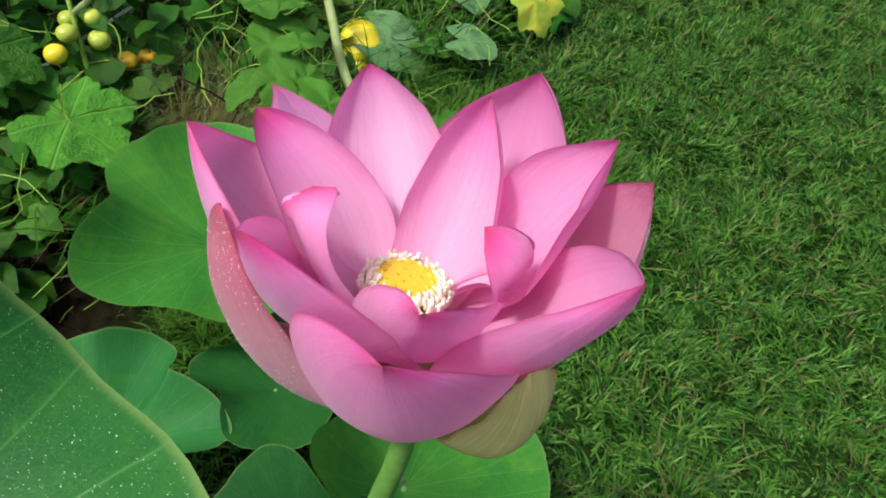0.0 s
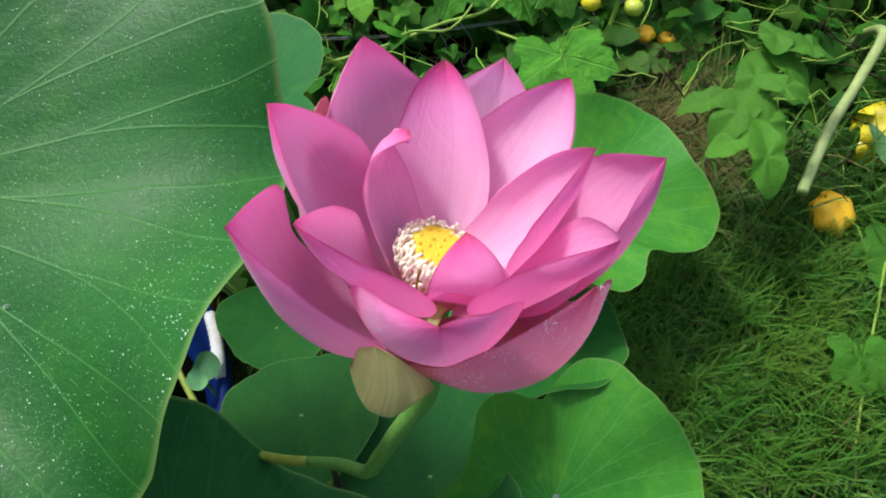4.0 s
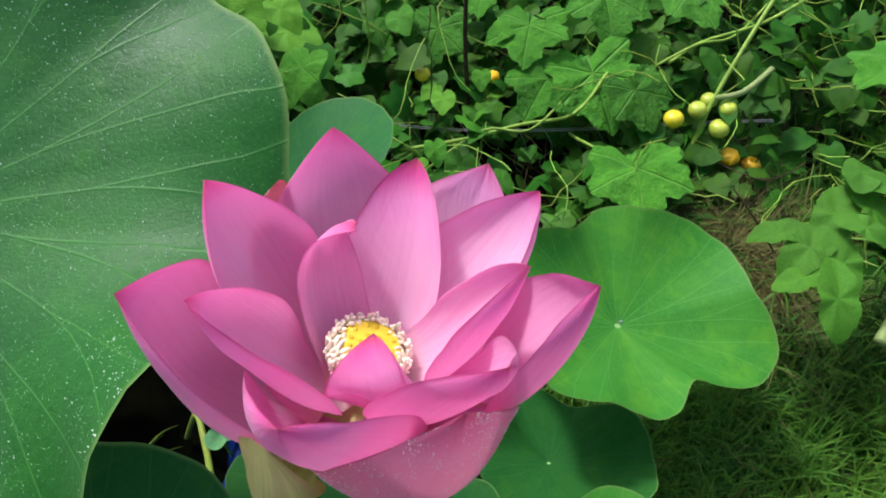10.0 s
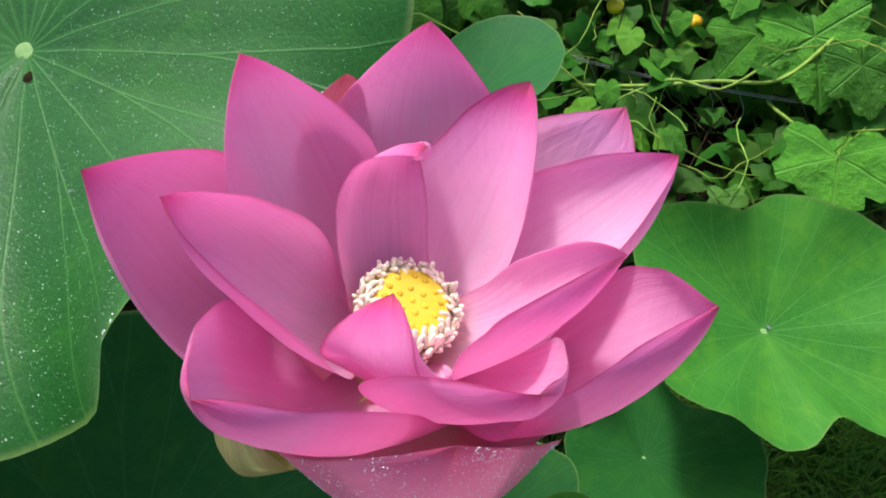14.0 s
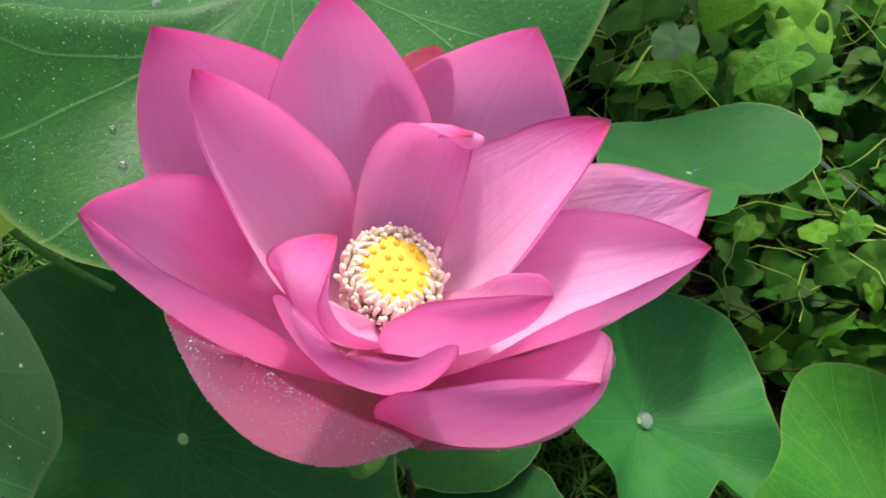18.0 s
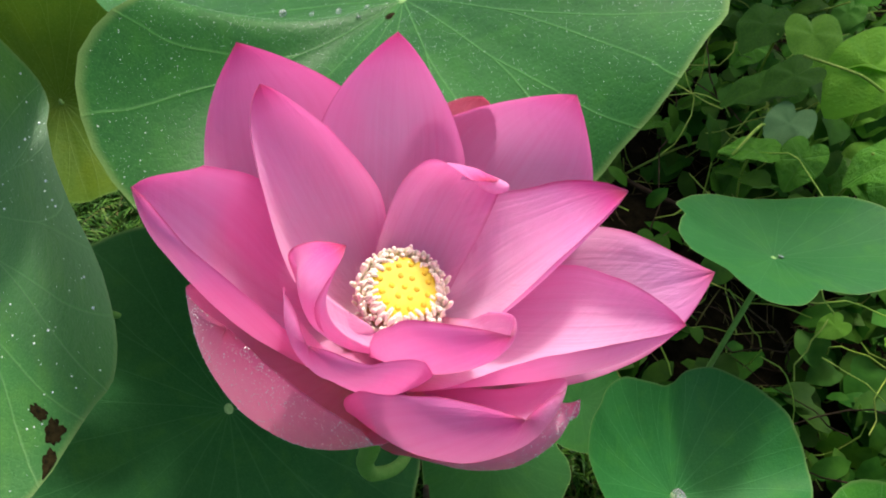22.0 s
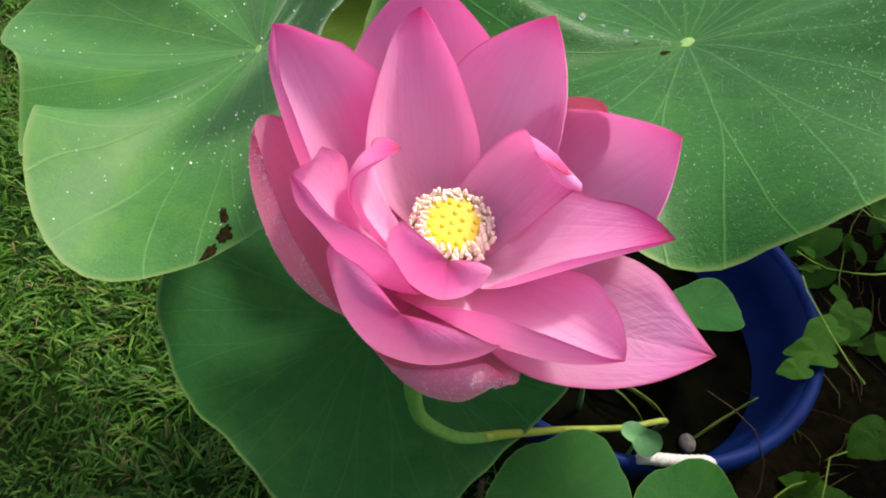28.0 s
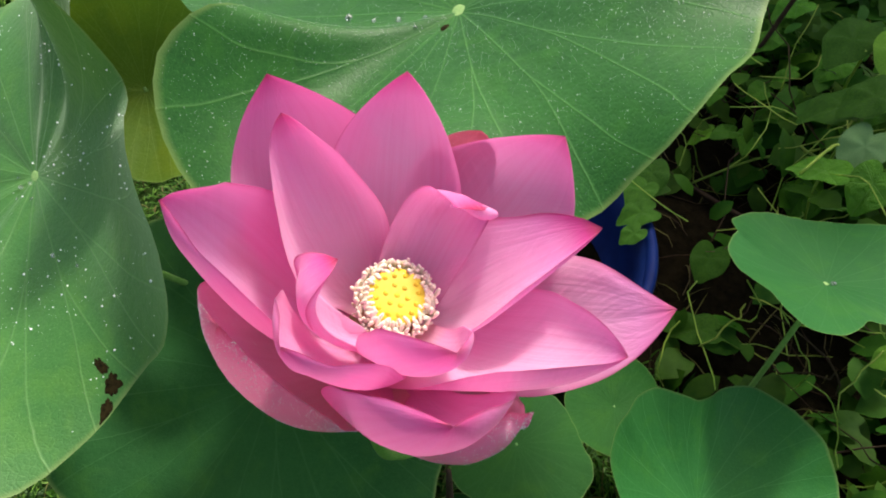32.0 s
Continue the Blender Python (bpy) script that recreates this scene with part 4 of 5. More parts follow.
    petal(tip=(0.0750, -0.0145, 0.9442), az=0.265, p1=(0.0468, 0.0120, -0.0069), p2=(-0.0272, -0.0321, -0.0007), w=0.0406, pm=0.603, cup=1.200, twist=-0.419, q=0.790, asym=-0.146,
          curl=0.49, curl_from=0.75, tip_cup=1.28, late_twist=0.13, fold=(-0.15, -0.24), belly=(0.06, 0.11), shoulder=(0.06, 0.03), base=0.011, sink=0.004)
    petal(mat=PETAL_OUTER, tip=(0.1004, -0.0283, 0.9489), az=-0.285, p1=(0.0804, 0.0109, 0.0042), p2=(-0.0034, -0.0176, -0.0088), w=0.0557, pm=0.645, cup=1.015, twist=-0.482, q=1.100, asym=0.021,
          curl=0.22, curl_from=0.75, tip_cup=0.94, late_twist=0.55, fold=(-0.23, -0.16), belly=(0.12, 0.16), shoulder=(-0.07, -0.07), base=0.017, sink=-0.008)
    petal(mat=PETAL_OUTER, tip=(0.0666, -0.0880, 0.9590), az=-0.688, p1=(0.0586, 0.0225, 0.0145), p2=(-0.0265, -0.0098, -0.0035), w=0.0378, pm=0.621, cup=0.771, twist=0.142, q=1.037, asym=-0.107,
          curl=1.21, curl_from=0.75, tip_cup=1.07, late_twist=-0.48, fold=(-0.01, -0.06), belly=(0.33, -0.03), shoulder=(0.02, -0.18), base=0.014, sink=-0.002)
    petal(mat=PETAL_OUTER, tip=(-0.0192, -0.1230, 0.9767), az=-1.546, p1=(0.0651, 0.0304, -0.0066), p2=(-0.0101, -0.0115, -0.0010), w=0.0494, pm=0.539, cup=0.922, twist=-0.194, q=0.896, asym=-0.054,
          curl=0.74, curl_from=0.75, tip_cup=1.09, late_twist=0.02, fold=(0.05, -0.12), belly=(0.08, 0.11), shoulder=(-0.09, -0.09), base=0.017, sink=-0.008)
    dewy = petal(label="outer petal with a dewy folded back", mat=PETAL_DEWY, nick=0.02, tip=(0.0419, -0.1018, 0.9666), az=-1.165, p1=(0.0638, -0.0269, 0.0035), p2=(0.0125, -0.0460, -0.0137), w=0.0724, pm=0.544, cup=1.517, twist=-0.291, q=0.973, asym=0.030,
          curl=-0.01, curl_from=0.75, tip_cup=0.10, late_twist=0.50, fold=(-0.18, -0.24), belly=(0.02, -0.13), shoulder=(0.06, 0.01), base=0.017, sink=-0.008)
    petal_dew("dew", dewy.data, dewy, 3400, 0.42, 41, "fine dew beads on the outer face")
    dewy = petal(label="low outer petal with a dewy back", mat=PETAL_DEWY, nick=0.02, tip=(0.0743, 0.0196, 0.8921), az=0.344, p1=(0.0745, -0.0350, 0.0044), p2=(0.0109, 0.0101, -0.0363), w=0.0436, pm=0.350, cup=0.754, twist=-0.010, q=1.100, asym=-0.172,
          curl=0.36, curl_from=0.75, tip_cup=0.76, late_twist=0.17, fold=(0.03, -0.33), belly=(-0.06, 0.08), shoulder=(-0.26, -0.03), base=0.017, sink=-0.008)
    petal_dew("dew", dewy.data, dewy, 1200, 0.45, 43, "fine dew beads on the outer face")
    petal(label="small inner petal rolled over at its tip", tip=(0.0029, -0.0560, 0.9459), az=-1.203, p1=(0.0100, 0.0120, 0.0333), p2=(0.0492, -0.0189, -0.0088), w=0.0267, pm=0.733, cup=2.600, twist=-0.250, q=0.750, asym=-0.479,
          curl=0.29, curl_from=0.62, tip_cup=-0.22, late_twist=0.07, fold=(-1.07, -0.37), belly=(-0.00, 0.08), shoulder=(0.17, -0.09), base=0.011, sink=0.004)
    rolled = petal(label="small inner petal with a rolled tip", tip=(-0.0189, 0.0235, 0.9372), az=2.845, p1=(0.0161, -0.0003, -0.0079), p2=(0.0304, -0.0091, 0.0205), w=0.0264, pm=0.618, cup=1.282, twist=-0.135, q=0.300, asym=-0.071,
          curl=0.49, curl_from=0.78, tip_cup=-0.19, late_twist=-0.22, fold=(-0.14, -0.22), belly=(0.08, 0.00), shoulder=(-0.08, -0.12), base=0.011, sink=0.004)
    # its tip is rolled inwards into a scroll that ends in a point
    row = [rolled.data.vertices[42 * 25 + k].co for k in range(25)]
    low = [rolled.data.vertices[40 * 25 + k].co for k in range(25)]
    pts, wide = [], []
    for k in range(24, -1, -2):
        side = (row[max(k - 1, 0)] - row[min(k + 1, 24)]).normalized()
        inward = side.cross(row[k] - low[k]).normalized()
        inward = inward if inward.x > 0 else -inward
        share = 1 - k / 24
        wide.append(0.0009 + 0.0030 * math.sin(math.pi * min(share, 0.80) / 1.6) ** 2 * (1 - max(0.0, share - 0.8) * 2.5))
        pts.append(row[k] + inward * wide[-1] * 0.8 + Vector((0, 0, -0.0010)))
    pts.append(pts[-1] * 1.45 - pts[-3] * 0.45 + Vector((0, 0, -0.001)))
    wide.append(0.0004)
    part_mesh("rolled_tip", tube_mesh("rolled_tip", pts, wide, PETAL_ROLL, 12, 3), rolled)
    dewy = petal(label="dark red outer petal with a dewy back", mat=PETAL_DEEP, nick=0.02, tip=(-0.0592, 0.0380, 0.9473), az=2.682, p1=(0.0645, -0.0350, 0.0059), p2=(0.0173, -0.0306, 0.0077), w=0.0347, pm=0.496, cup=1.026, twist=-0.059, q=0.691, asym=0.110,
          curl=0.19, curl_from=0.75, tip_cup=0.21, late_twist=-0.13, fold=(-0.23, 0.16), belly=(-0.00, -0.05), shoulder=(-0.01, 0.01), base=0.017, sink=-0.008)
    petal_dew("dew", dewy.data, dewy, 1500, 0.35, 42, "fine dew beads on the outer face")
    petal(label="yellow-green sepal hanging under the petals", mat=SEPAL, name="sepal", tip=(-0.0430, -0.0975, 0.9313), az=-2.338, p1=(0.1020, -0.0260, 0.0156), p2=(0.0017, -0.0261, 0.0073), w=0.0221, pm=0.545, cup=1.462, twist=-0.562, q=0.568, asym=-0.036,
          curl=0.07, curl_from=0.75, tip_cup=-0.43, late_twist=0.80, fold=(-0.13, 0.73), belly=(0.10, -0.07), shoulder=(-0.16, 0.28), base=0.012, sink=0.000)

    # seed head: an inverted cone with a flat top, leaning with the flower
    axis = Vector((0.30, 0.08, 0.95)).normalized()
    top = Vector((-0.0062, -0.0244, 0.8927)) - FLOWER
    turn = axis.to_track_quat("Z", "Y").to_matrix().to_4x4()
    at = Matrix.Translation(top) @ turn
    R = 0.0158
    head = lathe_mesh("seed_head", [(0.0, 0.0), (R * 0.5, 0.0), (R * 0.86, -0.0002), (R * 0.97, -0.0009), (R, -0.002), (R * 0.93, -0.008), (R * 0.7, -0.02), (R * 0.5, -0.031)], RECEPT, 40)
    hd = part_mesh("seed_head", head, fl, "flat-topped yellow seed head", at)
    pit = lathe_mesh("seed_pit", [(0.0, 0.0007), (0.5, 0.0006), (0.85, 0.0003), (1.0, -0.0002)], PIT, 12)
    pit.transform(Matrix.Diagonal((0.00145, 0.00145, 1, 1)))
    for ring, num, off in ((0.0, 1, 0), (0.0058, 6, 0.3), (0.0113, 12, 0.1)):
        for k in range(num):
            a = off + 2 * math.pi * k / num + rng.uniform(-0.08, 0.08)
            rr = ring * rng.uniform(0.94, 1.06)
            part_mesh("seed_pit", pit, hd, "", Matrix.Translation((rr * math.cos(a), rr * math.sin(a), 0.0)))

    # stamens: curved cream anthers on thin orange filaments, in three shared shapes
    shapes = []
    for lean in (0.15, 0.5, 0.9):
        pts = [(0, 0, 0), (0.0003, 0, 0.0020), (-0.0004 * lean, 0, 0.0042), (-0.0018 * lean, 0, 0.0062)]
        shapes.append(tube_mesh("stamen", pts, [0.0006, 0.00100, 0.00112, 0.00072], ANTHER, 7, 3))
    filaments = tube_mesh("filament", [(0, 0, 0), (0.0018, 0, 0.006), (0.0024, 0, 0.012)], [0.0004, 0.0004, 0.0004], FILAMENT, 5, 2)
    for r0, num, drop, out, sc in ((0.0169, 54, 0.0004, -0.55, 0.95), (0.0181, 58, 0.0018, -0.1, 1.0), (0.0193, 58, 0.0044, 0.25, 1.05), (0.0195, 54, 0.0080, 0.38, 1.0), (0.0188, 44, 0.0118, 0.42, 0.95)):
        for k in range(num):
            a = 2 * math.pi * (k + rng.uniform(-0.3, 0.3)) / num
            rr = r0 + rng.uniform(-0.0007, 0.0009)
            m = at @ Matrix.Rotation(a, 4, "Z") @ Matrix.Translation((rr, 0, -drop - 0.0035 + rng.uniform(-0.0008, 0.0008)))
            m = m @ Matrix.Rotation(out + rng.uniform(-0.35, 0.35), 4, "Y") @ Matrix.Rotation(rng.uniform(-0.35, 0.35), 4, "X") @ Matrix.Rotation(rng.uniform(-1.2, 1.2), 4, "Z")
            part_mesh("stamen", shapes[rng.randrange(3)], fl, "", m @ Matrix.Scale(sc * rng.uniform(0.85, 1.1), 4))
            if k % 2 == 0:
                f = at @ Matrix.Rotation(a, 4, "Z") @ Matrix.Translation((rr - 0.0062, 0, -drop - 0.0155)) @ Matrix.Rotation(0.25, 4, "Y")
                part_mesh("filament", filaments, fl, "", f)
    # stem: hangs from the flower, then lies bent across to the tub
    pts = [FLOWER + Vector((0, 0, -0.004)), (-0.016, -0.043, 0.757), (-0.040, -0.042, 0.680), (-0.058, -0.042, 0.625), (-0.072, -0.032, 0.568), (-0.105, 0.004, 0.492), (-0.188, 0.060, 0.374), (-0.290, 0.145, 0.238), (-0.345, 0.240, 0.188), (-0.385, 0.310, 0.172), (-0.44, 0.33, 0.05)]
    line = smooth_line([Vector(p) - FLOWER for p in pts], 7)
    cut = 7 * 5 + 3
    wide = [0.0078 - 0.0030 * min(1.0, i / 60) for i in range(len(line))]
    part_mesh("stem", tube_mesh("stem", line[:cut + 1], wide[:cut + 1], STALK, 12, 1), fl, "rough green stem")
    part_mesh("bent_stem", tube_mesh("bent_stem", line[cut:], wide[cut:], STEM_YELLOW, 12, 1), fl, "yellowing lower stem bent across to the tub")
    cup_mesh = lathe_mesh("flower_base", [(0.0, -0.002), (0.010, 0.000), (0.0165, -0.001), (0.0160, -0.005), (0.012, -0.009), (0.008, -0.013)], BASE_PINK, 28)
    part_mesh("flower_base", cup_mesh, fl, "pink-green base from which the petals spring")


build_flower()

stick = thing("broken_stick", "dark brown splintered stick standing under the flower", "stick", (-0.115, 0.045, 0.0))
part_mesh("shaft", tube_mesh("shaft", [(0, 0, 0), (-0.004, -0.003, 0.15), (-0.006, -0.006, 0.29), (-0.004, -0.008, 0.375)], [0.006, 0.0055, 0.005, 0.003], TWIG, 9, 5), stick)


# ---- bed: vines, fruit, weeds ----
def lobed_outline(lobes=5, depth=0.25, teeth=0.035):
    """Polar outline of a gourd-like leaf with pointed lobes; 0 is the tip, pi the stalk notch."""
    def f(a):
        a = (a + math.pi) % (2 * math.pi) - 1 * math.pi
        step = 2 * math.pi * 0.82 / lobes
        k = max(-(lobes // 2), min(lobes // 2, round(a / step)))
        off = abs(a - k * step) / (step / 2)
        r = 1 - depth * min(off, 1.25) ** 0.85
        r *= 1.0 - 0.10 * abs(k)
        r += teeth * math.sin(a * 19)
        if abs(a) > 2.72:
            r *= 0.35 + 0.65 * (math.pi - abs(a)) / 0.42 * 0 + 0.25
        return r
    return f


def heart_outline(point=0.25, notch=0.5):
    def f(a):
        a = (a + math.pi) % (2 * math.pi) - math.pi
        r = 0.82 + point * math.exp(-(a / 0.28) ** 2) + 0.08 * math.cos(2 * a)
        if abs(a) > 2.55:
            r *= 1 - notch * ((abs(a) - 2.55) / 0.59) ** 1.5
        return r
    return f


def oval_outline(ratio=0.55):
    def f(a):
        c, s = math.cos(a), math.sin(a)
        return ratio / math.sqrt((ratio * c) ** 2 + s ** 2) * (1 - 0.12 * abs(s)) + 0.02 * math.sin(a * 23)
    return f


def leaf_sheet(outline, size, cup=0.18, droop=0.2, seg=44, rings=4, seed=0):
    """Verts and faces of a leaf lying in xy, its tip along +x, stalk at the origin, folded along its midrib."""
    verts, faces = [(0.0, 0.0, 0.0)], []
    for i in range(1, rings + 1):
        s = i / rings
        for k in range(seg):
            a = 2 * math.pi * k / seg
            r = outline(a) * s
            x, y = r * math.cos(a), r * math.sin(a)
            zz = cup * abs(y) - droop * (x * x + y * y) * 0.6 + 0.05 * math.sin(5 * a + seed) * s + 0.03 * noise.noise(Vector((x * 4, y * 4, seed)))
            verts.append((x * size, y * size, zz * size))
    for k in range(seg):
        faces.append((0, 1 + k, 1 + (k + 1) % seg))
    for i in range(rings - 1):
        o = 1 + i * seg
        for k in range(seg):
            faces.append((o + k, o + seg + k, o + seg + (k + 1) % seg, o + (k + 1) % seg))
    return verts, faces


LOBED, HEART, ROUND, OVAL = lobed_outline(), heart_outline(), heart_outline(0.05, 0.65), oval_outline()
SHEETS = {}


def leaf_mesh(kind, mat, var=0):
    key = (kind, mat.name, var)
    if key not in SHEETS:
        shape = {"lobed": LOBED, "heart": HEART, "round": ROUND, "oval": OVAL}[kind]
        seg = 60 if kind == "lobed" else 40
        v, f = leaf_sheet(shape, 1.0, 0.16 + 0.06 * var, 0.25 + 0.1 * var, seg, 6, var * 2.7)
        SHEETS[key] = mesh_of("leaf", v, f, mat)
    return SHEETS[key]


def vine_leaf(plant, kind, mat, at, size, heading, pitch=-20, roll=0, var=0, label=""):
    """A leaf of a plant at a world place; heading and tilts in degrees."""
    o = Vector(at) - plant.location
    m = pose(o.x, o.y, o.z, roll, -pitch, heading) @ Matrix.Scale(size, 4)
    return part_mesh("leaf", leaf_mesh(kind, mat, var), plant, label, m)


def runner(plant, name, pts, r, mat, label=""):
    return part_mesh(name, tube_mesh(name, [Vector(p) - plant.location for p in pts], [r] * len(pts), mat, 7, 5), plant, label)


def ball_mesh(name, mat, ribs=0, squash=0.9, seg=28):
    verts, faces = [], []
    n = 14
    for i in range(n + 1):
        p = math.pi * i / n
        for k in range(seg):
            a = 2 * math.pi * k / seg
            r = math.sin(p) * (1 + (0.075 * math.cos(ribs * a) if ribs else 0) * math.sin(p))
            dip = 0.16 * math.exp(-(p / 0.45) ** 2)
            verts.append((r * math.cos(a), r * math.sin(a), (math.cos(p) - dip) * squash))
    for i in range(n):
        for k in range(seg):
            faces.append((i * seg + k, (i + 1) * seg + k, (i + 1) * seg + (k + 1) % seg, i * seg + (k + 1) % seg))
    return mesh_of(name, verts, faces, mat)


TOMATO = ball_mesh("fruit", FRUIT_GREEN)
TOMATO_Y = ball_mesh("fruit", FRUIT_YELLOW)
RIBBED = ball_mesh("fruit", FRUIT_YELLOW, 6, 0.95, 48)
RIBBED_O = ball_mesh("fruit", FRUIT_ORANGE, 6, 0.8, 48)


def fruit(plant, me, at, size, label, rx=0, ry=0):
    o = Vector(at) - plant.location
    return part_mesh("fruit", me, plant, label, pose(o.x, o.y, o.z, rx, ry, 30) @ Matrix.Scale(size, 4))


# gourd vine with lobed leaves, over the middle of the bed
gourd = thing("gourd_vine", "trailing gourd vine with large lobed green leaves and yellow tendrils", "vine", (0.3, 1.05, 0.0))
runner(gourd, "runner", [(0.30, 1.25, 0.02), (0.26, 1.05, 0.16), (0.36, 0.90, 0.19), (0.47, 0.72, 0.10), (0.55, 0.62, 0.02)], 0.0035, VINE_STEM)
runner(gourd, "tendril", [(-0.12, 0.98, 0.16), (0.02, 1.00, 0.18), (0.14, 1.03, 0.20), (0.26, 1.05, 0.22), (0.33, 1.12, 0.28)], 0.0042, VINE_STEM, "thick yellow-green tendrils")
runner(gourd, "tendril", [(-0.06, 0.93, 0.15), (0.06, 1.02, 0.19), (0.16, 1.00, 0.21), (0.24, 1.08, 0.24)], 0.0028, VINE_STEM, "thick yellow-green tendrils")
runner(gourd, "tendril", [(0.46, 1.13, 0.30), (0.54, 1.20, 0.31), (0.68, 1.24, 0.34), (0.82, 1.30, 0.40)], 0.0036, VINE_STEM, "thick yellow-green tendrils")
runner(gourd, "tendril", [(0.43, 1.12, 0.30), (0.52, 1.16, 0.33), (0.62, 1.22, 0.32), (0.74, 1.34, 0.38)], 0.0030, VINE_STEM, "thick yellow-green tendrils")
for at, size, head, pitch, roll, var in (
        ((0.377, 0.885, 0.21), 0.135, -88, -8, 6, 0), ((0.30, 1.13, 0.27), 0.145, -70, -25, 10, 1), ((0.20, 1.12, 0.26), 0.11, -120, -20, -12, 2),
        ((0.385, 1.07, 0.27), 0.10, -60, -30, 5, 0), ((0.16, 1.24, 0.32), 0.12, -100, -10, 8, 1), ((0.33, 1.30, 0.36), 0.13, -80, -15, -6, 2),
        ((0.52, 1.32, 0.36), 0.11, -60, -10, 5, 0), ((-0.05, 1.25, 0.30), 0.10, -110, -30, 0, 1), ((0.72, 1.02, 0.14), 0.075, -95, -20, 4, 2),
        ((0.05, 1.38, 0.36), 0.12, -95, -12, 4, 0), ((0.64, 1.42, 0.40), 0.12, -75, -12, -5, 1), ((0.86, 1.0, 0.40), 0.11, -150, -5, 10, 0)):
    vine_leaf(gourd, "lobed", GOURD_LEAF, at, size, head, pitch, roll, var)

# tomato plant with clustered fruit
tomato = thing("tomato_plant", "sprawling tomato plant with green and yellow fruit", "tomato plant", (0.60, 1.05, 0.0))
runner(tomato, "stem", [(0.50, 0.98, 0.02), (0.515, 1.00, 0.14), (0.55, 1.05, 0.27), (0.66, 1.20, 0.40), (0.75, 1.32, 0.46)], 0.0048, VINE_STEM)
runner(tomato, "branch", [(0.55, 1.05, 0.27), (0.61, 1.06, 0.28), (0.68, 1.12, 0.30)], 0.0065, PALE_STEM)
for at, size, me, lb in (((0.461, 1.000, 0.25), 0.021, TOMATO_Y, "yellow tomato"), ((0.517, 1.034, 0.25), 0.020, TOMATO, "green tomato"), ((0.545, 1.062, 0.255), 0.018, TOMATO, "green tomato"),
                         ((0.583, 1.040, 0.25), 0.019, TOMATO, "green tomato"), ((0.566, 1.010, 0.22), 0.022, TOMATO, "green tomato"), ((0.60, 0.99, 0.16), 0.022, RIBBED_O, "orange tomato"),
                         ((0.66, 1.00, 0.13), 0.020, RIBBED_O, "orange tomato"), ((0.03, 0.99, 0.12), 0.016, RIBBED_O, "orange tomato"), ((-0.08, 1.14, 0.25), 0.018, TOMATO_Y, "yellow tomato"),
                         ((0.08, 1.18, 0.22), 0.017, RIBBED_O, "orange tomato")):
    fruit(tomato, me, at, size, lb)

# plant with ribbed yellow fruit and basil-like leaves at the lawn's edge
pepper = thing("pepper_plant", "pepper plant with ribbed yellow fruit on a pale stem", "pepper plant", (0.86, 0.66, 0.0))
runner(pepper, "stem", [(0.726, 0.480, 0.200), (0.745, 0.505, 0.205), (0.785, 0.555, 0.213), (0.835, 0.615, 0.225), (0.92, 0.70, 0.245), (1.02, 0.81, 0.26), (1.08, 0.92, 0.16), (1.10, 0.97, 0.0)], 0.0105, PALE_STEM, "thick pale broken stem")
fruit(pepper, RIBBED, (1.069, 0.713, 0.068), 0.066, "ribbed yellow fruit", 60, 20)
fruit(pepper, RIBBED, (1.030, 0.700, 0.045), 0.042, "ribbed yellow fruit", 30, 10)
fruit(pepper, RIBBED_O, (0.880, 0.530, 0.046), 0.046, "ribbed orange fruit", 20, -10)
for at, size, head, pitch, roll, var in (
        ((0.645, 0.635, 0.346), 0.070, -120, -15, 6, 0), ((0.703, 0.643, 0.355), 0.066, -60, -20, -8, 1), ((0.596, 0.578, 0.322), 0.070, -140, -25, 5, 2), ((0.637, 0.545, 0.322), 0.061, -80, -30, 8, 0),
        ((0.613, 0.479, 0.314), 0.070, -90, -30, -6, 1), ((0.563, 0.619, 0.314), 0.057, 170, -20, 4, 2), ((0.695, 0.701, 0.379), 0.066, 60, -15, 3, 0), ((0.752, 0.668, 0.371), 0.061, 10, -22, 6, 1),
        ((0.580, 0.528, 0.305), 0.053, -175, -24, 4, 0), ((0.670, 0.586, 0.363), 0.049, -30, -8, 4, 2)):
    vine_leaf(pepper, "oval", PEPPER_LEAF, at, size, head, pitch, roll, var)

# squash runner lying out over the lawn
squash = thing("squash_vine", "squash vine creeping out over the lawn", "vine", (1.0, 0.5, 0.0))
runner(squash, "runner", [(1.25, 0.75, 0.04), (1.10, 0.60, 0.06), (0.96, 0.44, 0.05), (0.86, 0.30, 0.05), (0.79, 0.20, 0.05), (0.70, 0.04, 0.02)], 0.0028, VINE_STEM)
vine_leaf(squash, "round", ROUND_LEAF, (1.23, 0.50, 0.10), 0.085, -60, -10, 5, 0, "round grey-green leaf")
vine_leaf(squash, "lobed", YELLOW_LEAF, (1.42, 0.42, 0.16), 0.100, -100, -50, 15, 1, "yellowing lobed leaf")
for at, size, head, pitch, roll, var in (((0.95, 0.42, 0.06), 0.085, -130, -12, 4, 0), ((0.78, 0.21, 0.06), 0.085, -100, -10, -5, 1), ((1.10, 0.66, 0.10), 0.12, -80, -15, 8, 2), ((1.18, 0.60, 0.09), 0.10, -40, -12, 2, 0),
                                         ((1.62, 0.56, 0.12), 0.09, -80, -14, 6, 1), ((1.42, 0.62, 0.12), 0.09, -120, -10, 4, 2), ((1.78, 0.48, 0.10), 0.08, -70, -14, 6, 0)):
    vine_leaf(squash, "lobed" if var != 2 else "round", ROUND_LEAF if var == 2 else VINE_LEAF if at[1] < 0.45 else GOURD_LEAF, at, size, head, pitch, roll, var)

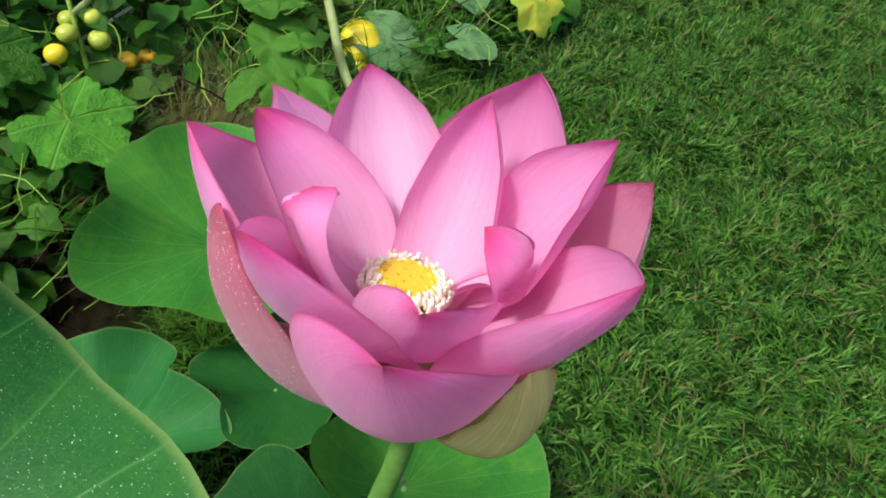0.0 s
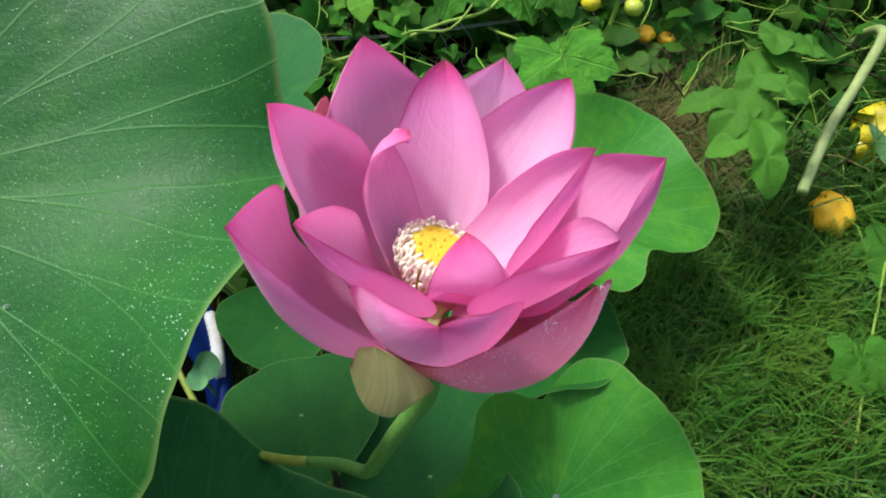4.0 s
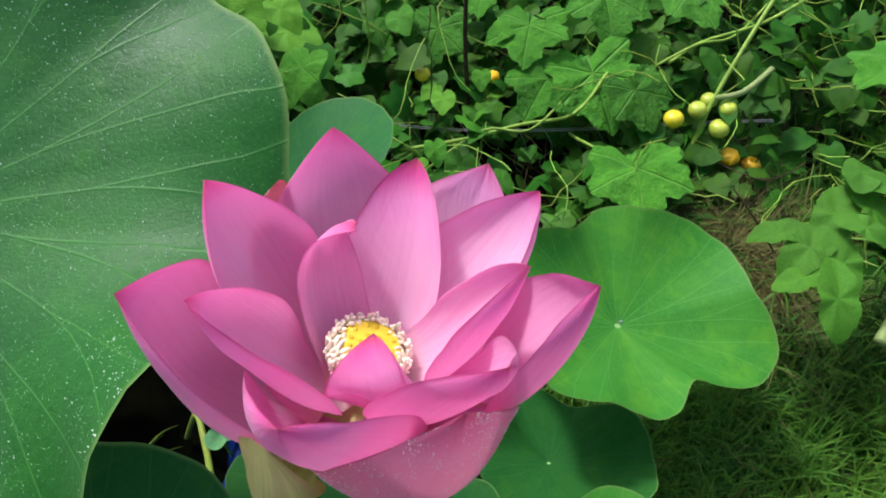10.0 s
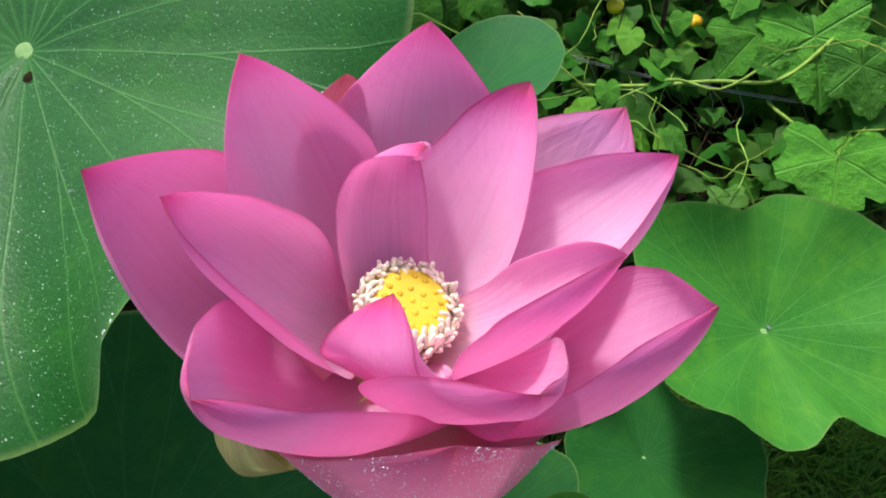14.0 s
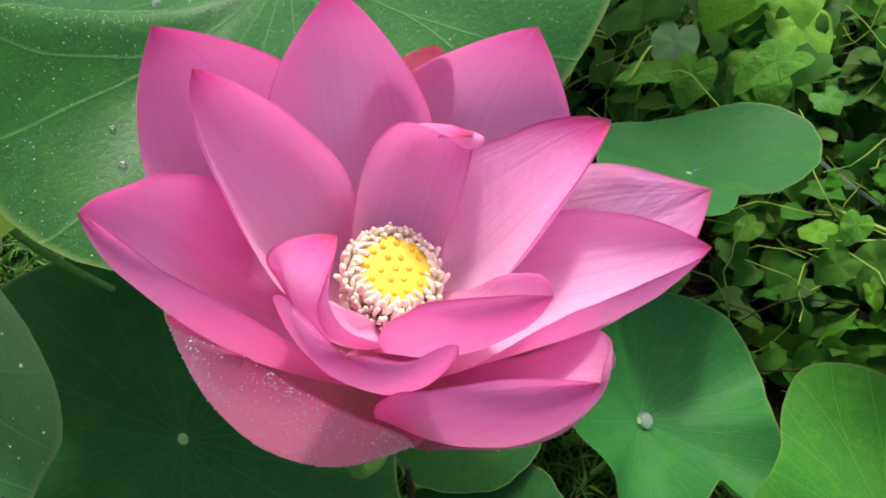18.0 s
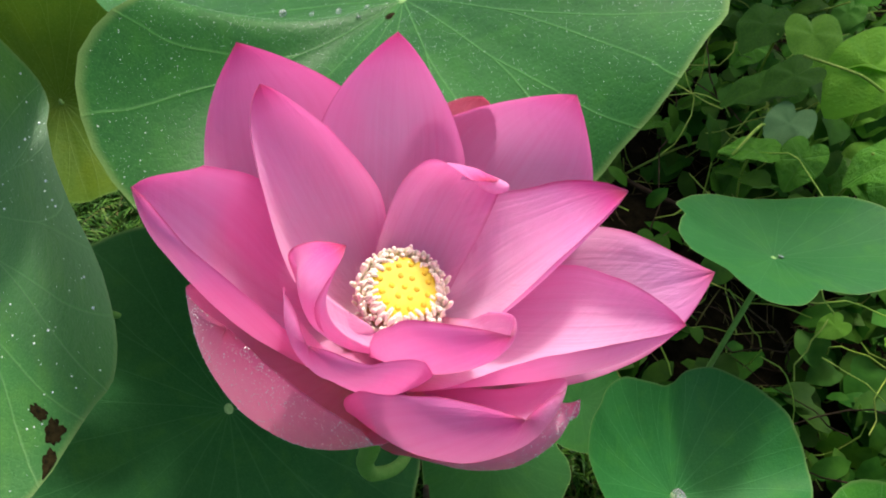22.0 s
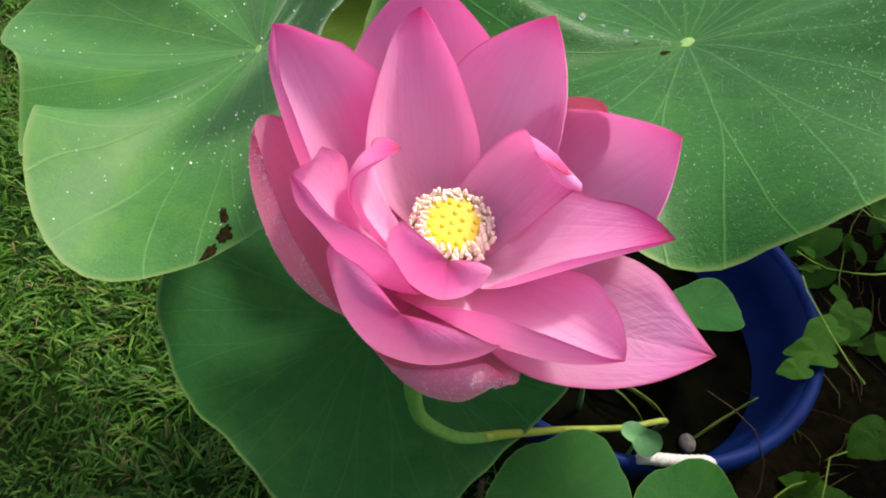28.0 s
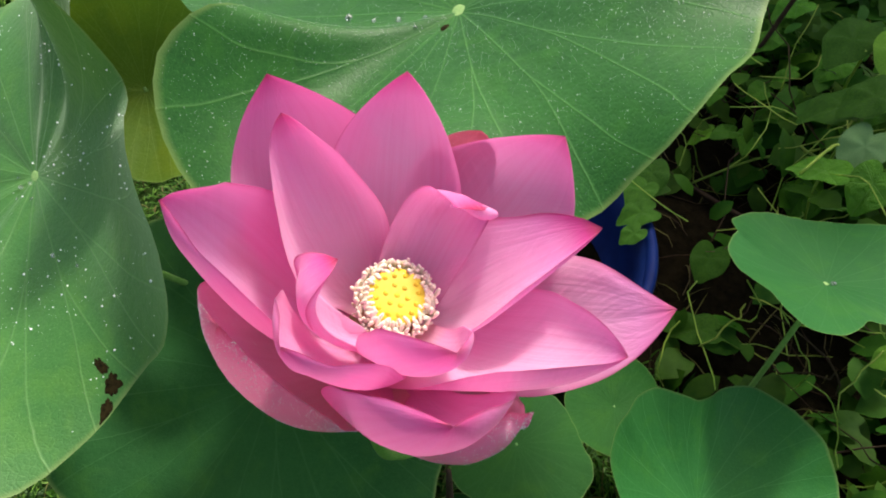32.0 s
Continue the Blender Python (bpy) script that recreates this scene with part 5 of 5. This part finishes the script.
# bean vine behind the tub
bean = thing("bean_vine", "bean vine with heart-shaped leaves, some eaten by insects", "vine", (-0.5, 1.05, 0.0))
runner(bean, "runner", [(-0.30, 1.25, 0.16), (-0.40, 1.12, 0.22), (-0.52, 1.04, 0.20), (-0.66, 1.00, 0.16), (-0.80, 1.06, 0.14)], 0.003, VINE_STEM)
runner(bean, "runner", [(-0.18, 1.14, 0.10), (-0.30, 1.12, 0.20), (-0.36, 1.20, 0.28), (-0.46, 1.30, 0.30)], 0.003, VINE_STEM)
runner(bean, "runner", [(-0.75, 0.82, 0.03), (-0.70, 0.92, 0.12), (-0.64, 1.04, 0.18), (-0.72, 1.20, 0.22), (-0.66, 1.36, 0.30)], 0.0026, VINE_STEM)
# leaves by the tub take the shade-darkened green
for at, size, head, pitch, roll, var, mt in (
        ((-0.50, 1.20, 0.31), 0.085, -60, -20, 6, 0, BEAN_LEAF), ((-0.52, 1.16, 0.31), 0.09, -100, -35, -4, 1, BEAN_LEAF), ((-0.40, 1.09, 0.25), 0.075, -80, -20, 8, 2, BEAN_LEAF), ((-0.61, 1.07, 0.20), 0.05, -70, -35, 4, 0, ROUND_LEAF),
        ((-0.60, 1.00, 0.16), 0.07, -150, -12, 5, 1, VINE_LEAF), ((-0.52, 1.06, 0.17), 0.065, -60, -24, 3, 2, VINE_LEAF), ((-0.40, 1.22, 0.30), 0.09, -20, -15, 4, 0, BEAN_LEAF), ((-0.68, 1.16, 0.22), 0.07, -110, -22, 2, 1, VINE_LEAF),
        ((-0.56, 0.94, 0.13), 0.055, -40, -20, 6, 2, VINE_LEAF), ((-0.90, 1.18, 0.22), 0.075, -90, -18, 4, 0, BEAN_LEAF), ((-0.30, 1.06, 0.18), 0.06, -90, -25, 4, 1, VINE_LEAF), ((-0.20, 1.0, 0.16), 0.05, -30, -18, 8, 2, VINE_LEAF),
        ((-0.66, 1.30, 0.28), 0.08, -80, -16, 2, 0, VINE_LEAF), ((-0.78, 1.02, 0.16), 0.06, -140, -22, 2, 1, VINE_LEAF), ((-0.627, 0.590, 0.195), 0.042, -60, -10, 6, 0, SHADED_BED_LEAF), ((-0.575, 0.565, 0.190), 0.045, -100, -16, 2, 2, SHADED_BED_LEAF),
        ((-0.66, 0.630, 0.20), 0.046, -20, -16, 6, 1, SHADED_BED_LEAF), ((-0.535, 0.530, 0.185), 0.030, -80, -20, 2, 0, SHADED_BED_LEAF), ((-0.36, 0.60, 0.08), 0.05, -120, -16, 4, 2, SHADED_BED_LEAF), ((-0.50, 0.70, 0.09), 0.05, -50, -18, 2, 0, SHADED_BED_LEAF)):
    vine_leaf(bean, "heart", mt, at, size, head, pitch, roll, var)


# taller bean shoots that stand clear of the undergrowth
shoots = thing("bean_plant", "bean plant with large bright heart-shaped leaves, holed by insects", "bean plant", (-0.45, 1.02, 0.0))
for pts in ([(-0.45, 1.06, 0.0), (-0.47, 1.09, 0.25), (-0.45, 1.05, 0.43)], [(-0.40, 1.0, 0.0), (-0.37, 0.99, 0.22), (-0.33, 0.94, 0.385)],
            [(-0.47, 0.92, 0.0), (-0.50, 0.88, 0.2), (-0.48, 0.85, 0.365), (-0.45, 0.76, 0.35)], [(-0.66, 1.08, 0.0), (-0.68, 1.05, 0.25), (-0.66, 1.03, 0.40)],
            [(-0.45, 1.05, 0.43), (-0.40, 1.0, 0.445), (-0.43, 0.96, 0.47), (-0.52, 0.93, 0.46)]):
    runner(shoots, "shoot", pts, 0.0026, VINE_STEM)
for at, size, head, pitch, roll, var, mt in (
        ((-0.47, 1.04, 0.45), 0.072, -150, -18, 12, 0, YOUNG_BEAN), ((-0.445, 1.015, 0.46), 0.092, -85, -38, -6, 1, YOUNG_BEAN), ((-0.30, 0.95, 0.39), 0.070, -110, -22, 8, 2, RIBBED_BEAN),
        ((-0.44, 0.80, 0.355), 0.055, -140, -14, 6, 0, RIBBED_BEAN), ((-0.455, 0.88, 0.375), 0.055, -60, -30, 4, 1, ROUND_LEAF), ((-0.385, 0.85, 0.36), 0.052, -65, -40, 4, 2, RIBBED_BEAN),
        ((-0.70, 1.03, 0.40), 0.065, -70, -24, 4, 0, SHADED_BED_LEAF), ((-0.61, 1.06, 0.42), 0.07, -30, -20, 6, 1, BEAN_LEAF), ((-0.57, 0.93, 0.36), 0.07, -120, -20, 4, 2, SHADED_BED_LEAF), ((-0.52, 0.93, 0.42), 0.06, -100, -26, 2, 0, SHADED_BED_LEAF),
        ((-0.36, 1.08, 0.44), 0.055, -40, -20, 6, 2, YOUNG_BEAN)):
    vine_leaf(shoots, "heart", mt, at, size, head, pitch, roll, var)
leaf_rng = random.Random(57)
for k in range(90):
    x, y = leaf_rng.uniform(-1.05, 0.12), leaf_rng.uniform(0.80, 1.45)
    z = leaf_rng.uniform(0.10, 0.26) + 0.22 * (y - 0.8)
    vine_leaf(shoots, "heart", (BEAN_LEAF, VINE_LEAF, RIBBED_BEAN)[k % 3], (x, y, z), leaf_rng.uniform(0.026, 0.052), leaf_rng.gauss(-90, 50), leaf_rng.gauss(-24, 14), leaf_rng.gauss(0, 12), k % 3)


# filler undergrowth: many small leaves and stems, far too many to count
def undergrowth(name, count, mat, kind, lo, hi, seed, label, zone):
    r = random.Random(seed)
    base_v, base_f = leaf_sheet({"heart": HEART, "oval": OVAL, "lobed": LOBED}[kind], 1.0, 0.2, 0.3, 20 if kind == "lobed" else 10, 2, seed)
    verts, faces = [], []
    for _ in range(count):
        x, y = r.uniform(*zone[0]), r.uniform(*zone[1])
        if x > 2.0 or x < -1.5 or y > 2.1:
            x, y = x + r.gauss(0, 0.22), y + abs(r.gauss(0, 0.22))
        if y < bed_edge(x) + 0.04 or (x - TUB.x) ** 2 + (y - TUB.y) ** 2 < 0.39 ** 2:
            continue
        if kind == "lobed" and x > 0.7 and r.random() < 0.6:
            continue
        if x < -0.15 and y < 1.05 and (kind == "lobed" or r.random() > 0.5):
            continue
        if x < -0.25 and y < 0.85 and r.random() > 0.45:
            continue
        if noise.noise(Vector((x * 3.2, y * 3.2, seed))) < -0.24:
            continue
        top = 0.05 + 0.30 * min(max((y - bed_edge(x)) / 0.7, 0), 1) + 0.08 * noise.noise(Vector((x * 2.5, y * 2.5, 3.0)))
        z = max(0.015, top * r.uniform(0.15, 1.0))
        s = r.uniform(lo, hi)
        m = pose(x, y, z, r.gauss(0, 22), r.gauss(18, 22), r.uniform(-180, 0) if r.random() < 0.7 else r.uniform(0, 360)) @ Matrix.Scale(s, 4)
        b = len(verts)
        verts += [m @ Vector(v) for v in base_v]
        faces += [tuple(b + i for i in f) for f in base_f]
    tagged(new(name, mesh_of(name, verts, faces, mat)), label, "undergrowth", kind="stuff")


BED = ((-1.9, 2.4), (0.35, 2.5))
undergrowth("undergrowth_heart_leaves", 6800, SHADED_BED_LEAF, "heart", 0.018, 0.05, 11, "dense undergrowth of small heart-shaped leaves, coloured dark for shade", BED)
undergrowth("undergrowth_narrow_leaves", 5600, SHADED_BED_LEAF, "oval", 0.02, 0.05, 12, "dense undergrowth of narrow toothed leaves", BED)
undergrowth("undergrowth_lobed_leaves", 1500, VINE_LEAF, "lobed", 0.028, 0.065, 13, "scattered lobed vine leaves in the bed", BED)


# tall bean vines, mostly out of view, added to shade the bed's west
def climbing_vines(name, count, mat, lo, hi, seed, label):
    r = random.Random(seed)
    base_v, base_f = leaf_sheet(HEART, 1.0, 0.2, 0.3, 12, 2, seed)
    verts, faces = [], []
    for _ in range(count):
        x, y = r.uniform(-2.6, -1.02), 1.45 + r.gauss(0, 0.10)
        z = r.uniform(0.02, 2.2 + 0.25 * noise.noise(Vector((x * 2.0, 0.0, seed))))
        m = pose(x, y, z, r.gauss(0, 25), r.gauss(40, 25), r.gauss(-90, 45)) @ Matrix.Scale(r.uniform(lo, hi), 4)
        b = len(verts)
        verts += [m @ Vector(v) for v in base_v]
        faces += [tuple(b + i for i in f) for f in base_f]
    tagged(new(name, mesh_of(name, verts, faces, mat)), label, "vines", kind="stuff")


climbing_vines("climbing_vines", 4200, VINE_LEAF, 0.045, 0.085, 17, "tall bean vines behind the bed, mostly unseen, added to shade it")


def tangle(name, count, mat, seed, r0, label, low=0.02, high=0.3, span=0.16):
    r = random.Random(seed)
    verts, faces = [], []
    for _ in range(count):
        x, y = r.uniform(-1.6, 2.1), r.uniform(0.5, 1.9)
        if y < bed_edge(x) or (x - TUB.x) ** 2 + (y - TUB.y) ** 2 < 0.42 ** 2:
            continue
        p = Vector((x, y, r.uniform(low, high) * min(1, (y - bed_edge(x)) / 0.5 + 0.15)))
        d = Vector((r.gauss(0, 1), r.gauss(0, 1), r.gauss(0.2, 0.5))).normalized()
        n = 7
        prev = None
        for i in range(n):
            d = (d + Vector((r.gauss(0, 0.35), r.gauss(0, 0.35), r.gauss(-0.02, 0.25)))).normalized()
            p = p + d * span / n * r.uniform(0.6, 1.4)
            p.z = max(p.z, 0.008)
            X = d.cross(Vector((0.2, 0.1, 0.97))).normalized()
            Y = d.cross(X)
            b = len(verts)
            for k in range(4):
                a = math.pi / 2 * k
                verts.append(p + (X * math.cos(a) + Y * math.sin(a)) * r0 * r0s(r))
            if prev is not None:
                for k in range(4):
                    faces.append((prev + k, prev + (k + 1) % 4, b + (k + 1) % 4, b + k))
            prev = b
    tagged(new(name, mesh_of(name, verts, faces, mat)), label, "undergrowth", kind="stuff")


def r0s(r):
    return r.uniform(0.8, 1.2)


tangle("vine_tangle", 800, VINE_STEM, 21, 0.0014, "tangle of thin green vine stems", 0.04, 0.34, 0.24)
tangle("twig_tangle", 300, TWIG, 22, 0.0016, "dead brown twigs lying in the bed", 0.01, 0.2, 0.3)
tangle("dead_stem_tangle", 220, TWIG, 25, 0.0013, "dead brown stems under the vines", 0.02, 0.22, 0.3)
tangle("straw_tangle", 90, DRY, 23, 0.0011, "dead straw lying in the bed", 0.005, 0.12, 0.2)
for pts in ([(0.03, 1.14, 0.0), (0.028, 1.12, 0.15), (0.015, 1.13, 0.36), (0.02, 1.14, 0.6)], [(-0.95, 0.98, 0.0), (-0.90, 0.99, 0.2), (-0.86, 1.03, 0.45)], [(-0.80, 0.80, 0.02), (-0.60, 0.86, 0.05), (-0.36, 0.98, 0.10), (-0.2, 1.06, 0.13)]):
    st = thing("garden_stick", "brown wooden stick in the bed", "stick", pts[0], "garden sticks")
    part_mesh("shaft", tube_mesh("shaft", [Vector(p) - Vector(pts[0]) for p in pts], [0.006, 0.0055, 0.005, 0.004][:len(pts)], TWIG, 8, 4), st)

# ---- drops and dew ----
def on_leaf(key, s, a, lift=0.0):
    f, r, cup, outline, wave = LEAF_DATA[key]
    p = leaf_point(f, s, a, r, cup, outline, wave)
    e = 0.01
    n = (leaf_point(f, s + e, a, r, cup, outline, wave) - p).cross(leaf_point(f, s, a + e, r, cup, outline, wave) - p).normalized()
    if n.z < 0:
        n = -n
    return p + n * lift, n


DROP_MESH = ball_mesh("water_drop", DROP, 0, 0.72, 20)


def water_drop(key, s, a, size, label="clear water drop on a lotus leaf"):
    p, n = on_leaf(key, s, a, size * 0.55)
    d = new("water_drop", DROP_MESH)
    d.matrix_world = Matrix.Translation(p) @ n.to_track_quat("Z", "Y").to_matrix().to_4x4() @ Matrix.Diagonal((size, size * 0.9, size, 1))
    tagged(d, label, "water drop", "water drops")


water_drop("drop_leaf", 0.03, 0.4, 0.0125, "large silvery water drop in the cup of a leaf")
for s, a, size in ((0.22, -2.0, 0.0035), (0.28, -2.1, 0.0028), (0.34, -2.2, 0.0045), (0.17, -1.8, 0.0025), (0.42, -2.0, 0.003), (0.48, -2.15, 0.0022), (0.75, -1.1, 0.003), (0.72, -1.2, 0.0024), (0.5, -0.7, 0.002), (0.25, -1.5, 0.002)):
    water_drop("big_leaf", s, a, size)
for s, a, size in ((0.05, -0.6, 0.0022), (0.07, -1.2, 0.0028), (0.09, -0.2, 0.0018), (0.06, -2.0, 0.0016), (0.11, -0.9, 0.0014), (0.42, 0.15, 0.0024), (0.55, 0.3, 0.0017), (0.35, -0.1, 0.0015)):
    water_drop("near_leaf", s, a, size)
water_drop("right_leaf", 0.04, 1.0, 0.004)
water_drop("back_leaf", 0.05, 1.0, 0.004)
water_drop("bright_leaf", 0.06, 1.0, 0.005)


def dew(name, key, count, lo, hi, seed, label, where):
    r = random.Random(seed)
    bm = bmesh.new()
    bmesh.ops.create_icosphere(bm, subdivisions=1, radius=1.0)
    ball = [v.co.copy() for v in bm.verts]
    tris = [tuple(v.index for v in f.verts) for f in bm.faces]
    bm.free()
    verts, faces = [], []
    while count:
        s, a = math.sqrt(r.random()), r.uniform(0, 2 * math.pi)
        if r.random() > where(s, a):
            continue
        count -= 1
        size = lo + (hi - lo) * r.random() ** 6
        p, n = on_leaf(key, s * 0.985, a, size * 0.5)
        b = len(verts)
        verts += [p + v * size for v in ball]
        faces += [tuple(b + i for i in f) for f in tris]
    tagged(new(name, mesh_of(name, verts, faces, DEW)), label, "dew", kind="stuff")


def patches(k):
    return lambda s, a: max(0.03, 0.15 + 1.5 * noise.noise(Vector((s * math.cos(a) * 3, s * math.sin(a) * 3, k))))


def leaf_place(key, point):
    """The share and direction on a leaf nearest to a place."""
    f, r, cup, outline, wave = LEAF_DATA[key]
    q = Vector(point)
    return min(((i / 60, 2 * math.pi * k / 240) for i in range(2, 61) for k in range(240)), key=lambda c: (leaf_point(f, c[0], c[1], r, cup, outline, wave) - q).length)


def eaten(key, owner, point, long, wide, heading, seed, label):
    """A ragged withered patch lying on a leaf."""
    s0, a0 = leaf_place(key, point)
    r = LEAF_DATA[key][1]
    n = 34
    verts, faces = [], []
    for ring in (0.0, 0.55, 1.0):
        for k in range(n):
            a = 2 * math.pi * k / n
            k1 = 1 + 0.45 * noise.noise(Vector((math.cos(a) * 1.7, math.sin(a) * 1.7, seed))) + 0.3 * noise.noise(Vector((math.cos(a) * 5, math.sin(a) * 5, seed)))
            u, v = ring * k1 * long * math.cos(a), ring * k1 * wide * math.sin(a)
            du = u * math.cos(heading) - v * math.sin(heading)
            dv = u * math.sin(heading) + v * math.cos(heading)
            p, _ = on_leaf(key, min(0.995, s0 + du / r), a0 + dv / (r * max(s0, 0.05)), 0.0009 - 0.0006 * ring)
            verts.append(p - owner.location)
    for i in range(2):
        for k in range(n):
            faces.append((i * n + k, i * n + (k + 1) % n, (i + 1) * n + (k + 1) % n, (i + 1) * n + k))
    part_mesh("withered_patch", mesh_of("withered_patch", verts, faces, WITHERED), owner, label)


eaten("near_leaf", NEAR_LEAF, (-0.166, -0.245, 0.673), 0.008, 0.0032, 0.2, 1.0, "black-brown eaten hole")
eaten("near_leaf", NEAR_LEAF, (-0.150, -0.243, 0.670), 0.007, 0.006, 0.5, 2.0, "black-brown eaten hole")
eaten("near_leaf", NEAR_LEAF, (-0.136, -0.250, 0.655), 0.005, 0.007, 0.9, 3.0, "brown withered edge")
eaten("big_leaf", BIG_LEAF, (-0.377, 0.112, 0.800), 0.0075, 0.0055, 0.3, 5.0, "brown withered spot beside the navel")


dew("dew_on_large_leaf", "big_leaf", 5000, 0.00016, 0.0006, 31, "fine dew drops scattered over the large leaf", patches(1.0))
dew("fine_dew_on_large_leaf", "big_leaf", 15000, 0.00013, 0.00036, 33, "a veil of very fine dew over the large leaf", lambda s, a: 0.8)
dew("dew_on_grey_leaf", "near_leaf", 1100, 0.00022, 0.0013, 32, "dew drops beaded on the grey-green leaf", patches(4.0))

# ---- wire fence half hidden in the bed ----
fence = thing("wire_fence", "thin rusty wire netting half hidden in the vines", "fence", (0.2, 1.08, 0.0))
for z in (0.16, 0.165):
    runner(fence, "line_wire", [(-0.35, 1.10, z), (-0.05, 1.07, z - 0.012), (0.25, 1.07, z - 0.004), (0.55, 1.09, z + 0.01), (0.75, 1.12, z)], 0.0011, WIRE)
for k in range(16):
    x = -0.30 + k * 0.062
    runner(fence, "mesh_wire", [(x, 1.085, 0.155), (x + 0.03, 1.075, 0.10), (x + 0.005, 1.08, 0.05), (x + 0.03, 1.085, 0.0)], 0.0008, WIRE)
